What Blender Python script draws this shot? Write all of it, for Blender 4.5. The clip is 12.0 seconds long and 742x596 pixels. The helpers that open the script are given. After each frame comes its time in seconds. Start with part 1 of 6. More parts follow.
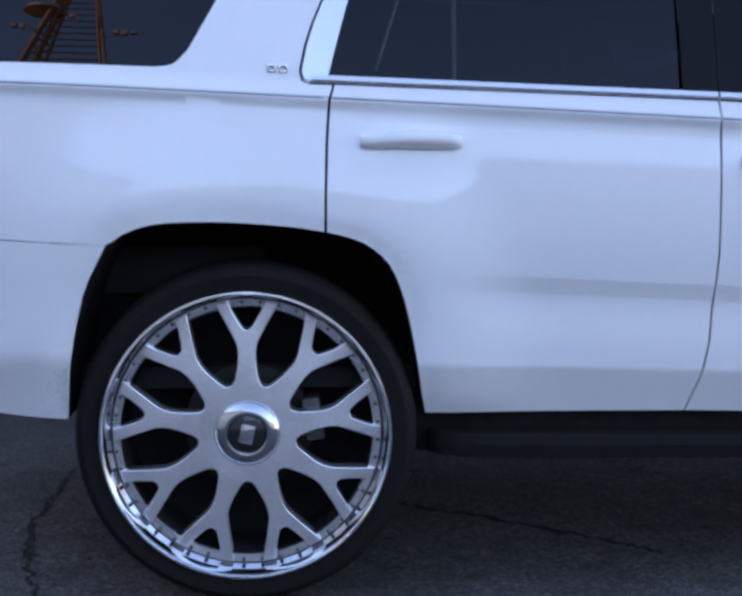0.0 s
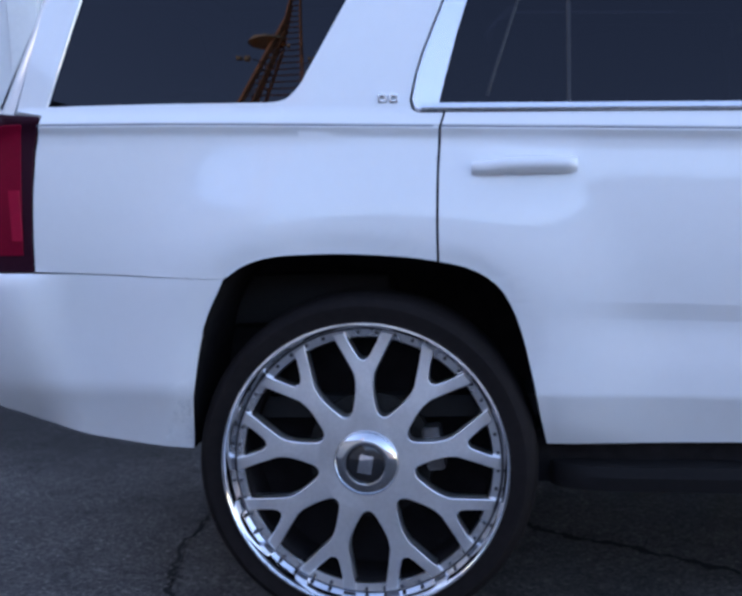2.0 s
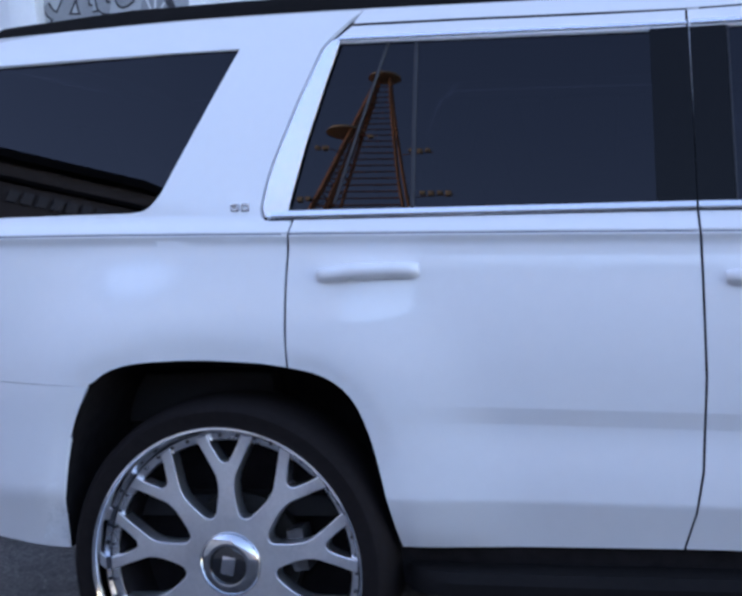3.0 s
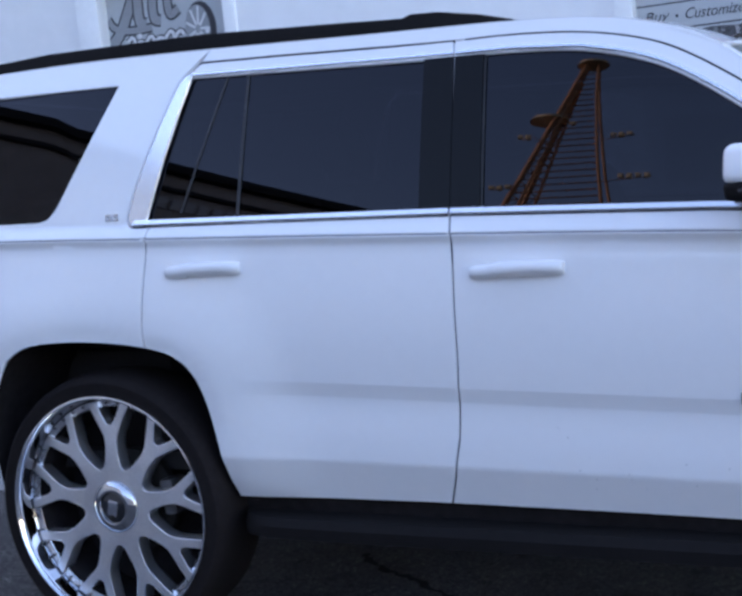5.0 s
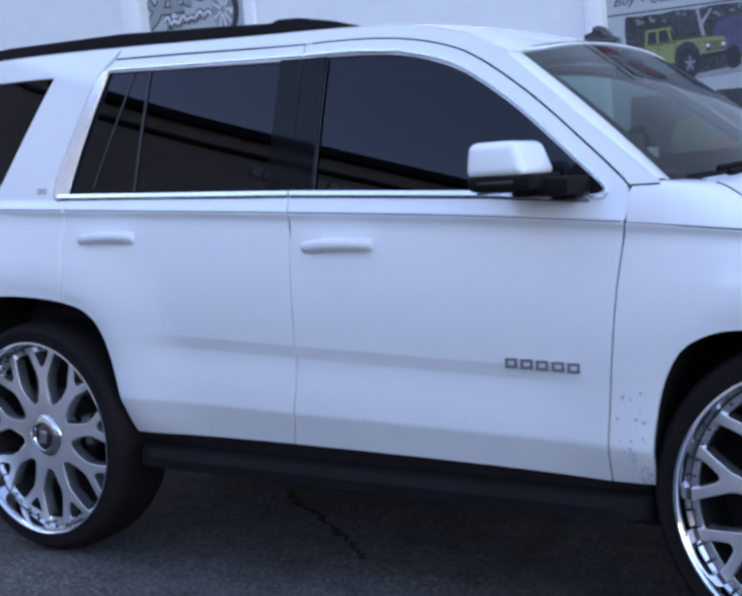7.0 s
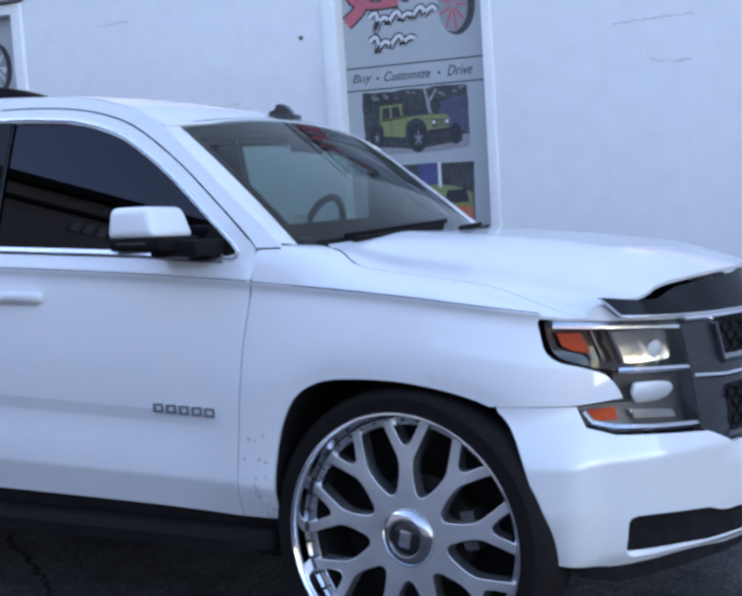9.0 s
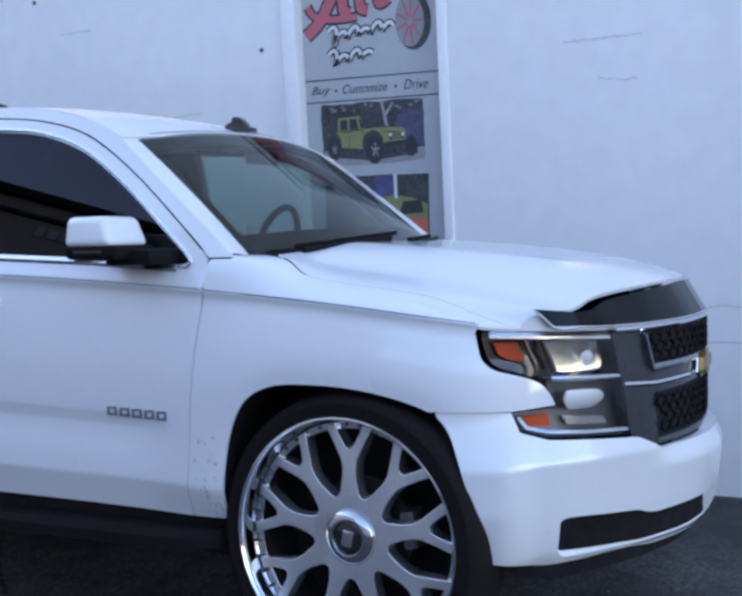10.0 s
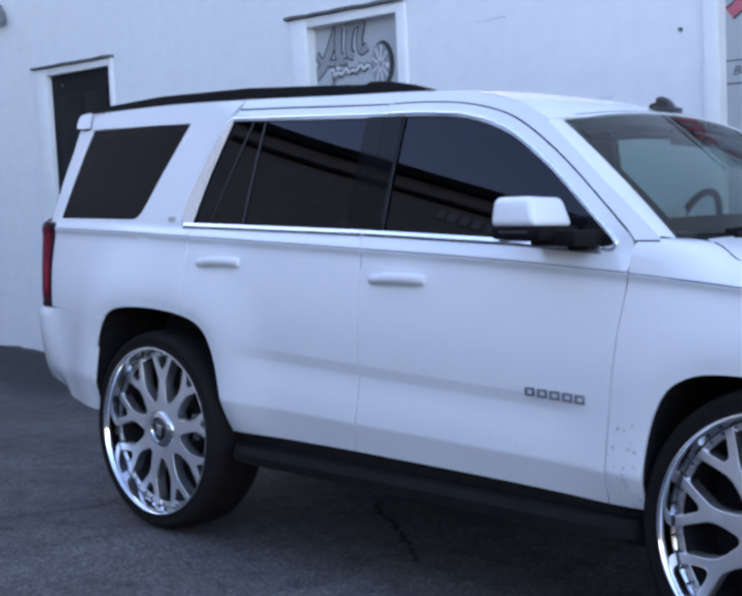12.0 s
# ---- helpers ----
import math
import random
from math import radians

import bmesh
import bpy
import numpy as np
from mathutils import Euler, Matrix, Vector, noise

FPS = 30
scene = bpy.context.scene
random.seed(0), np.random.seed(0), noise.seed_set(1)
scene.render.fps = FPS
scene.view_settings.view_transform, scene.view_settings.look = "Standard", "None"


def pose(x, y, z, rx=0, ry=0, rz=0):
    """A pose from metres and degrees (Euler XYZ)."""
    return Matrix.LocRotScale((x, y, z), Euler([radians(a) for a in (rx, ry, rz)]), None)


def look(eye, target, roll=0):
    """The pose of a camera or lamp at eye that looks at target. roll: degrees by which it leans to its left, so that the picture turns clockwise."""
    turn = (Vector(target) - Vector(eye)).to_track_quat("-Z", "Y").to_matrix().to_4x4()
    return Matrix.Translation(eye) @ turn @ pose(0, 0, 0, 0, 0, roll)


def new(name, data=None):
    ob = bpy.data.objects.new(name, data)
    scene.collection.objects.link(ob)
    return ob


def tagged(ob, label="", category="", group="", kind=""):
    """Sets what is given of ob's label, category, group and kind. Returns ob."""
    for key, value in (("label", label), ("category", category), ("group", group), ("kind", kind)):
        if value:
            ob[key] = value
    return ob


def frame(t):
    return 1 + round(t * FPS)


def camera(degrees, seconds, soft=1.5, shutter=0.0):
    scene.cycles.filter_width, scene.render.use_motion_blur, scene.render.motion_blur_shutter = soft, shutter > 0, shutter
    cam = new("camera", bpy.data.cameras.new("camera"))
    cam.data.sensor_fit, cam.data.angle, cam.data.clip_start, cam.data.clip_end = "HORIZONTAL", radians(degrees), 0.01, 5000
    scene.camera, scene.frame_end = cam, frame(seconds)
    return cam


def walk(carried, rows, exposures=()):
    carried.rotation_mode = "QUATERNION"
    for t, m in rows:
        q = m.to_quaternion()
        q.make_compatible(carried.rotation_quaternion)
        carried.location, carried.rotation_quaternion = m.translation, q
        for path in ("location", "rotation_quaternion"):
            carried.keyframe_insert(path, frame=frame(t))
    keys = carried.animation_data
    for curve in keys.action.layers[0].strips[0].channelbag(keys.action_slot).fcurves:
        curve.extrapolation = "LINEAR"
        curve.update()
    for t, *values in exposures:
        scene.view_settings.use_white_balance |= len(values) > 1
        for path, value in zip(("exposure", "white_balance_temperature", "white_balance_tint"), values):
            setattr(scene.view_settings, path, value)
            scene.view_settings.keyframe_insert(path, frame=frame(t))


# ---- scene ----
cam = camera(35.2, 12.0, soft=3.3)
PATH = [
    (0, (0.153, -3.105, 1.126), (0.268, -1.117, 0.935), 0.1),
    (0.5, (0.067, -3.199, 1.181), (0.075, -1.208, 0.997), -0.9),
    (1, (-0.01, -3.209, 1.145), (0.039, -1.217, 0.971), -1.5),
    (1.5, (0.306, -3.16, 1.186), (0.186, -1.175, 0.968), -2.0),
    (2, (0.441, -3.061, 1.178), (0.175, -1.086, 1.005), -1.8),
    (2.5, (0.715, -2.954, 1.287), (0.338, -0.995, 1.146), -2.8),
    (3, (1.174, -2.955, 1.341), (0.694, -1.017, 1.233), -3.2),
    (3.2, (1.309, -2.954, 1.375), (0.819, -1.018, 1.259), -3.0),
    (4.8, (2.345, -3.16, 1.401), (1.596, -1.312, 1.24), -4.8),
    (5, (2.465, -3.142, 1.387), (1.629, -1.331, 1.24), -4.5),
    (5.5, (2.775, -3.176, 1.334), (1.564, -1.589, 1.210), -4.05),
    (5.7, (2.887, -3.168, 1.284), (1.598, -1.645, 1.168), -4.5),
    (6, (3.038, -3.163, 1.339), (1.791, -1.605, 1.194), -4),
    (6.5, (3.339, -3.105, 1.400), (2.198, -1.471, 1.230), -3.65),
    (7, (3.605, -3.149, 1.401), (2.532, -1.474, 1.199), -3.65),
    (7.5, (3.792, -3.107, 1.389), (2.840, -1.361, 1.181), -3.85),
    (7.7, (3.863, -3.095, 1.391), (2.958, -1.324, 1.185), -3.65),
    (9.3, (4.437, -3.183, 1.38), (3.595, -1.372, 1.269), -1.6),
    (9.5, (4.459, -3.227, 1.394), (3.641, -1.405, 1.277), -1.4),
    (10, (4.496, -3.255, 1.4), (3.684, -1.431, 1.293), -1.4),
    (10.5, (4.463, -3.243, 1.388), (3.425, -1.535, 1.33), -1.0),
    (11, (4.398, -3.252, 1.391), (3.057, -1.768, 1.357), -0.6),
    (11.5, (4.342, -3.268, 1.369), (2.891, -1.893, 1.308), -0.1),
    (12, (4.365, -3.272, 1.376), (3.009, -1.806, 1.261), -0.4),
]
# the car and the road lean a little towards the building
TILT = Matrix.Rotation(radians(-3.2), 4, "X")
walk(cam, [(t, TILT @ look(eye, target, roll)) for t, eye, target, roll in PATH], exposures=[(0, 2.31, 6570, 24), (3.2, 2.30, 6570, 24), (5, 2.28, 6570, 24), (5.5, 2.23, 6570, 24), (6, 2.28, 6570, 24), (7.5, 2.33, 6570, 24), (9.5, 2.16, 6550, 21), (10.5, 2.11, 6450, 21), (11.2, 2.20, 6400, 20), (12, 2.31, 6560, 23)])

# ---- light ----
world = bpy.data.worlds.new("sky")
scene.world = world
world.use_nodes = True
wn = world.node_tree
sky = wn.nodes.new("ShaderNodeTexSky")
sky.sky_type = "NISHITA"
sky.sun_disc = False
SUN_EL, SUN_AZ = 20.0, -80.0  # low sun behind the buildings, azimuth from +y towards +x
sky.air_density, sky.dust_density, sky.ozone_density = 1.0, 0.35, 1.0
sky.sun_elevation, sky.sun_rotation = radians(SUN_EL), radians(SUN_AZ)
wn.nodes["Background"].inputs["Strength"].default_value = 0.15
wn.links.new(sky.outputs["Color"], wn.nodes["Background"].inputs["Color"])
sun = new("sun", bpy.data.lights.new("sun", "SUN"))
sun.data.energy, sun.data.angle, sun.data.color = 3.6, radians(0.6), (1.0, 0.80, 0.58)
SUN_DIR = Vector((math.sin(radians(SUN_AZ)) * math.cos(radians(SUN_EL)), math.cos(radians(SUN_AZ)) * math.cos(radians(SUN_EL)), math.sin(radians(SUN_EL))))
sun.matrix_world = look(SUN_DIR * 40, (0, 0, 0))


# ---- materials ----
def material(name, color=(0.8, 0.8, 0.8), rough=0.5, metal=0.0, coat=0.0, spec=0.5, grain=0.0, scale=40.0, bump=0.0, bump_scale=120.0, rough_var=0.0):
    """A plain surface with grain in its colour at two scales, relief and uneven gloss."""
    m = bpy.data.materials.new(name)
    m.use_nodes = True
    nt = m.node_tree
    b = nt.nodes["Principled BSDF"]
    b.inputs["Base Color"].default_value = (*color, 1)
    b.inputs["Roughness"].default_value, b.inputs["Metallic"].default_value = rough, metal
    b.inputs["Coat Weight"].default_value, b.inputs["Coat Roughness"].default_value = coat, 0.03
    b.inputs["Specular IOR Level"].default_value = spec
    co = nt.nodes.new("ShaderNodeTexCoord")
    if grain > 0:
        small, large = nt.nodes.new("ShaderNodeTexNoise"), nt.nodes.new("ShaderNodeTexNoise")
        small.inputs["Scale"].default_value, large.inputs["Scale"].default_value = scale, scale / 14
        small.inputs["Detail"].default_value = large.inputs["Detail"].default_value = 6
        mix = nt.nodes.new("ShaderNodeMath")
        nt.links.new(co.outputs["Object"], small.inputs["Vector"])
        nt.links.new(co.outputs["Object"], large.inputs["Vector"])
        nt.links.new(small.outputs["Fac"], mix.inputs[0])
        nt.links.new(large.outputs["Fac"], mix.inputs[1])
        ramp = nt.nodes.new("ShaderNodeMapRange")
        ramp.inputs["From Min"].default_value, ramp.inputs["From Max"].default_value = 0.7, 1.3
        ramp.inputs["To Min"].default_value, ramp.inputs["To Max"].default_value = 1 - grain, 1 + grain
        nt.links.new(mix.outputs[0], ramp.inputs["Value"])
        tint = nt.nodes.new("ShaderNodeVectorMath")
        tint.operation = "SCALE"
        tint.inputs[0].default_value = color
        nt.links.new(ramp.outputs[0], tint.inputs["Scale"])
        nt.links.new(tint.outputs[0], b.inputs["Base Color"])
        if rough_var > 0:
            rr = nt.nodes.new("ShaderNodeMapRange")
            rr.inputs["From Min"].default_value, rr.inputs["From Max"].default_value = 0.3, 0.7
            rr.inputs["To Min"].default_value, rr.inputs["To Max"].default_value = max(0.0, rough - rough_var), min(1.0, rough + rough_var)
            nt.links.new(large.outputs["Fac"], rr.inputs["Value"])
            nt.links.new(rr.outputs[0], b.inputs["Roughness"])
    if bump > 0:
        bn, bu = nt.nodes.new("ShaderNodeTexNoise"), nt.nodes.new("ShaderNodeBump")
        bn.inputs["Scale"].default_value, bn.inputs["Detail"].default_value = bump_scale, 5
        bu.inputs["Strength"].default_value, bu.inputs["Distance"].default_value = bump, 0.01
        nt.links.new(co.outputs["Object"], bn.inputs["Vector"])
        nt.links.new(bn.outputs["Fac"], bu.inputs["Height"])
        nt.links.new(bu.outputs["Normal"], b.inputs["Normal"])
    return m


def glass(name, tint, base=0.05, film=(1.0, 1.0, 1.0)):
    """Thin tinted glass: what lies behind shows through its tint, and the gloss grows towards grazing angles."""
    m = bpy.data.materials.new(name)
    m.use_nodes = True
    nt = m.node_tree
    nt.nodes.remove(nt.nodes["Principled BSDF"])
    clear, gloss, mix, fres, rise, span = (nt.nodes.new("ShaderNode" + k) for k in ("BsdfTransparent", "BsdfGlossy", "MixShader", "LayerWeight", "Math", "MapRange"))
    clear.inputs["Color"].default_value = (*tint, 1)
    gloss.inputs["Roughness"].default_value = 0.005
    gloss.inputs["Color"].default_value = (*film, 1)
    fres.inputs["Blend"].default_value = 0.5
    rise.operation = "POWER"
    rise.inputs[1].default_value = 5.0
    span.inputs["To Min"].default_value, span.inputs["To Max"].default_value = base, 0.8
    nt.links.new(fres.outputs["Facing"], rise.inputs[0])
    nt.links.new(rise.outputs[0], span.inputs["Value"])
    nt.links.new(span.outputs[0], mix.inputs["Fac"])
    nt.links.new(clear.outputs[0], mix.inputs[1])
    nt.links.new(gloss.outputs[0], mix.inputs[2])
    nt.links.new(mix.outputs[0], nt.nodes["Material Output"].inputs["Surface"])
    return m


WHITE = material("white_car_paint", (0.77, 0.77, 0.775), rough=0.5, coat=1.0, spec=0.15, grain=0.012, scale=30)
WHITE.node_tree.nodes["Principled BSDF"].inputs["Coat IOR"].default_value = 1.72
WHITE.node_tree.nodes["Principled BSDF"].inputs["Coat Roughness"].default_value = 0.075
CHROME = material("chrome", (0.82, 0.83, 0.86), rough=0.07, metal=1.0, grain=0.03, scale=60, rough_var=0.03)
TRIM_CHROME = material("bright_window_trim", (0.80, 0.81, 0.84), rough=0.20, metal=0.75, grain=0.015, scale=60)
POLISHED = material("polished_alloy", (0.82, 0.83, 0.85), rough=0.09, metal=1.0, grain=0.04, scale=80, rough_var=0.05)
BRUSHED = material("brushed_alloy", (0.91, 0.91, 0.93), rough=0.40, metal=1.0, grain=0.06, scale=90, rough_var=0.08)
SATIN = material("satin_alloy", (0.84, 0.85, 0.87), rough=0.28, metal=1.0, grain=0.05, scale=70, rough_var=0.06)
MIRRORED = material("mirror_polished_rim", (0.56, 0.57, 0.60), rough=0.05, metal=1.0, grain=0.05, scale=40, rough_var=0.04, bump=0.012, bump_scale=14)
CAPMETAL = material("polished_cap", (0.56, 0.57, 0.59), rough=0.10, metal=1.0, grain=0.05, scale=60, rough_var=0.04)
RIVET = material("dark_steel_rivet", (0.12, 0.12, 0.13), rough=0.35, metal=0.9, grain=0.1)
TYRE = material("tyre_rubber", (0.0118, 0.0092, 0.0092), rough=0.8, spec=0.12, grain=0.25, scale=50, bump=0.1, bump_scale=180)
PLASTIC = material("black_textured_plastic", (0.0078, 0.0068, 0.007), rough=0.75, spec=0.12, grain=0.2, scale=60, bump=0.08, bump_scale=400)
GLOSSBLACK = material("gloss_black_trim", (0.012, 0.012, 0.014), rough=0.12, coat=0.6, grain=0.1)
DARK = material("dark_underbody", (0.024, 0.022, 0.024), rough=1.0, spec=0.1, grain=0.3, scale=25)
CHARCOAL = material("charcoal_satin_trim", (0.05, 0.05, 0.056), rough=0.35, grain=0.06)
TINT = glass("tinted_side_glass", (0.009, 0.009, 0.013), 0.0275, film=(0.86, 0.87, 1.0))
TINT_LIGHT = glass("lightly_tinted_glass", (0.62, 0.78, 0.74))
WINDSHIELD = glass("windshield_glass", (0.36, 0.43, 0.42), 0.045)
PILLAR = material("black_pillar_trim", (0.005, 0.005, 0.006), rough=0.04, spec=0.13, grain=0.1)
CREASE_SLATE = material("slate_pinstripe", (0.13, 0.15, 0.20), rough=0.4, grain=0.1)
LENS = glass("clear_lamp_lens", (0.9, 0.9, 0.9), 0.04)
AMBER = material("amber_reflector", (0.80, 0.085, 0.010), rough=0.2, coat=0.8, grain=0.10, scale=120)
RED = material("red_lamp_lens", (0.20, 0.003, 0.020), rough=0.4, spec=0.06, grain=0.1, scale=90)
GOLD = material("gold_emblem", (0.38, 0.25, 0.08), rough=0.3, metal=1.0, grain=0.05)
CABIN = material("grey_cabin_trim", (0.022, 0.021, 0.022), rough=0.8, grain=0.12, scale=70)
CABIN_LIGHT = material("dim_headliner", (0.055, 0.048, 0.048), rough=0.9, grain=0.08, scale=90)
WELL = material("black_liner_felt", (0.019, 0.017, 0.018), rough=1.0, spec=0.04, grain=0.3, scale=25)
IRON = material("brake_iron", (0.03, 0.028, 0.026), rough=0.6, metal=0.6, grain=0.25, scale=60)
CALIPER = material("dull_caliper", (0.085, 0.08, 0.08), rough=0.5, metal=0.5, grain=0.2, scale=60)


# ---- building helpers ----
FACE = Matrix(((1, 0, 0, 0), (0, 0, -1, 0), (0, 1, 0, 0), (0, 0, 0, 1)))


def world_at(ob):
    m = ob.matrix_basis.copy()
    return world_at(ob.parent) @ ob.matrix_parent_inverse @ m if ob.parent else m


def thing(name, place, label, category, group="", kind=""):
    """An Empty at the base of a thing, which parents its parts."""
    ob = new(name)
    ob.matrix_basis = Matrix.Translation(place)
    ob.empty_display_size = 0.1
    return tagged(ob, label, category, group, kind)


def to_mesh(bm, name, mat, sharp=35):
    me = bpy.data.meshes.new(name)
    bm.to_mesh(me)
    bm.free()
    for p in me.polygons:
        p.use_smooth = True
    me.set_sharp_from_angle(angle=radians(sharp))
    me.materials.append(mat)
    return me


def centred(me):
    """Moves a mesh so that its middle lies on its origin; gives where the middle was."""
    n = len(me.vertices)
    co = np.empty(n * 3)
    me.vertices.foreach_get("co", co)
    co = co.reshape(-1, 3)
    mid = (co.min(0) + co.max(0)) / 2
    me.vertices.foreach_set("co", (co - mid).ravel())
    me.update()
    return Vector(mid)


def place_under(ob, parent, m):
    if parent is not None:
        ob.parent = parent
        ob.matrix_parent_inverse = world_at(parent).inverted()
    ob.matrix_basis = m
    return ob


def part(name, bm, mat, parent, label="", sharp=35):
    """Links a bmesh, or a finished mesh, built in world places, as one object under a thing or a part."""
    me = to_mesh(bm, name, mat, sharp) if isinstance(bm, bmesh.types.BMesh) else bm
    mid = centred(me)
    ob = place_under(new(name, me), parent, Matrix.Translation(mid))
    return tagged(ob, label) if label else ob


CAR_W = 2.04
FLIP = Matrix.Translation((0, CAR_W, 0)) @ Matrix.Diagonal((1, -1, 1, 1))


def opposite(ob, parent=None):
    """The same part on the far side of the car, sharing the mesh, with its sub-parts."""
    far = place_under(new(ob.name, ob.data), parent if parent is not None else ob.parent, FLIP @ world_at(ob))
    if "label" in ob:
        far["label"] = ob["label"]
    for child in ob.children:
        opposite(child, far)
    return far


def box(bm, x0, x1, y0, y1, z0, z1, bevel=0.0, m=None):
    r = bmesh.ops.create_cube(bm, size=1, matrix=Matrix.Translation(((x0 + x1) / 2, (y0 + y1) / 2, (z0 + z1) / 2)) @ Matrix.Diagonal((x1 - x0, y1 - y0, z1 - z0, 1)))
    vs = r["verts"]
    if bevel > 0:
        es = list({e for v in vs for e in v.link_edges})
        res = bmesh.ops.bevel(bm, geom=es, offset=bevel, segments=2, affect="EDGES", profile=0.6)
        vs = list({v for f in res["faces"] for v in f.verts} | {v for v in vs if v.is_valid})
    if m is not None:
        bmesh.ops.transform(bm, matrix=m, verts=[v for v in vs if v.is_valid])
    return bm


def boxed(x0, x1, y0, y1, z0, z1, bevel=0.0):
    return box(bmesh.new(), x0, x1, y0, y1, z0, z1, bevel)


def grid(f, us, vs, flip=False, bm=None):
    """A sheet through f(u, v)."""
    bm = bm or bmesh.new()
    rows = [[bm.verts.new(f(u, v)) for v in vs] for u in us]
    for a, b in zip(rows, rows[1:]):
        for i in range(len(vs) - 1):
            q = (a[i], b[i], b[i + 1], a[i + 1])
            bm.faces.new(q[::-1] if flip else q)
    return bm


def thick(bm, depth):
    """Gives a sheet a depth behind its face."""
    bm.normal_update()
    faces, old = bm.faces[:], bm.verts[:]
    middle = Vector((1.35, 1.02, 1.0))
    inward = 1 if sum(v.normal.dot(middle - v.co) for v in old) > 0 else -1
    if inward > 0:
        bmesh.ops.reverse_faces(bm, faces=faces)
    inner = {v: bm.verts.new(v.co + v.normal * (inward * abs(depth))) for v in old}
    rim = [e for e in bm.edges if len(e.link_faces) == 1]
    sides = []
    for e in rim:
        loop = e.link_loops[0]
        a, b = loop.vert, loop.link_loop_next.vert
        sides.append((b, a, inner[a], inner[b]))
    backs = [[inner[v] for v in reversed(f.verts[:])] for f in faces]
    for vs in sides + backs:
        bm.faces.new(vs)
    bm.normal_update()
    return bm


def sweep(path, wide, deep, out=(0, -1, 0), bm=None, ends=True, rounded=True):
    """A bar along a path: wide across it, deep along out, with softened outer edges."""
    bm = bm or bmesh.new()
    pts = [Vector(p) for p in path]
    sect = [(-1, 0), (-1, 0.6), (-0.7, 1), (0.7, 1), (1, 0.6), (1, 0)] if rounded else [(-1, 0), (-1, 1), (1, 1), (1, 0)]
    rings = []
    for i, p in enumerate(pts):
        t = (pts[min(i + 1, len(pts) - 1)] - pts[max(i - 1, 0)]).normalized()
        o = Vector(out(p) if callable(out) else out)
        s = t.cross(o).normalized()
        o = s.cross(t).normalized()
        w = wide(i / (len(pts) - 1)) if callable(wide) else wide
        rings.append([bm.verts.new(p + s * (a * w / 2) + o * (b * deep)) for a, b in sect])
    k = len(sect)
    for a, b in zip(rings, rings[1:]):
        for j in range(k):
            bm.faces.new((a[j], a[(j + 1) % k], b[(j + 1) % k], b[j]))
    if ends:
        bm.faces.new(rings[0][::-1])
        bm.faces.new(rings[-1])
    bmesh.ops.recalc_face_normals(bm, faces=bm.faces[:])
    return bm


def tube(path, radius, sides=10, bm=None, closed=False):
    bm = bm or bmesh.new()
    pts = [Vector(p) for p in path]
    n, rings = len(pts), []
    for i, p in enumerate(pts):
        t = (pts[(i + 1) % n if closed else min(i + 1, n - 1)] - pts[(i - 1) % n if closed else max(i - 1, 0)]).normalized()
        ref = Vector((0, 0, 1)) if abs(t.z) < 0.9 else Vector((1, 0, 0))
        a = t.cross(ref).normalized()
        b = t.cross(a)
        r = radius(i / (n - 1)) if callable(radius) else radius
        rings.append([bm.verts.new(p + a * r * math.cos(2 * math.pi * j / sides) + b * r * math.sin(2 * math.pi * j / sides)) for j in range(sides)])
    pairs = list(zip(rings, rings[1:])) + ([(rings[-1], rings[0])] if closed else [])
    for a, b in pairs:
        for j in range(sides):
            bm.faces.new((a[j], a[(j + 1) % sides], b[(j + 1) % sides], b[j]))
    if not closed:
        bm.faces.new(rings[0][::-1])
        bm.faces.new(rings[-1])
    bmesh.ops.recalc_face_normals(bm, faces=bm.faces[:])
    return bm


def revolve(profile, centre, sides=96, bm=None, axis="y"):
    """A ring body: profile of (radius, depth) turned round an axis along y through centre."""
    bm = bm or bmesh.new()
    rings = []
    for j in range(sides):
        a = 2 * math.pi * j / sides
        rings.append([bm.verts.new((centre[0] + r * math.cos(a), centre[1] + d, centre[2] + r * math.sin(a))) for r, d in profile])
    for j in range(sides):
        a, b = rings[j], rings[(j + 1) % sides]
        for i in range(len(profile) - 1):
            bm.faces.new((a[i], a[i + 1], b[i + 1], b[i]))
    bmesh.ops.remove_doubles(bm, verts=bm.verts[:], dist=1e-5)
    bmesh.ops.recalc_face_normals(bm, faces=bm.faces[:])
    return bm


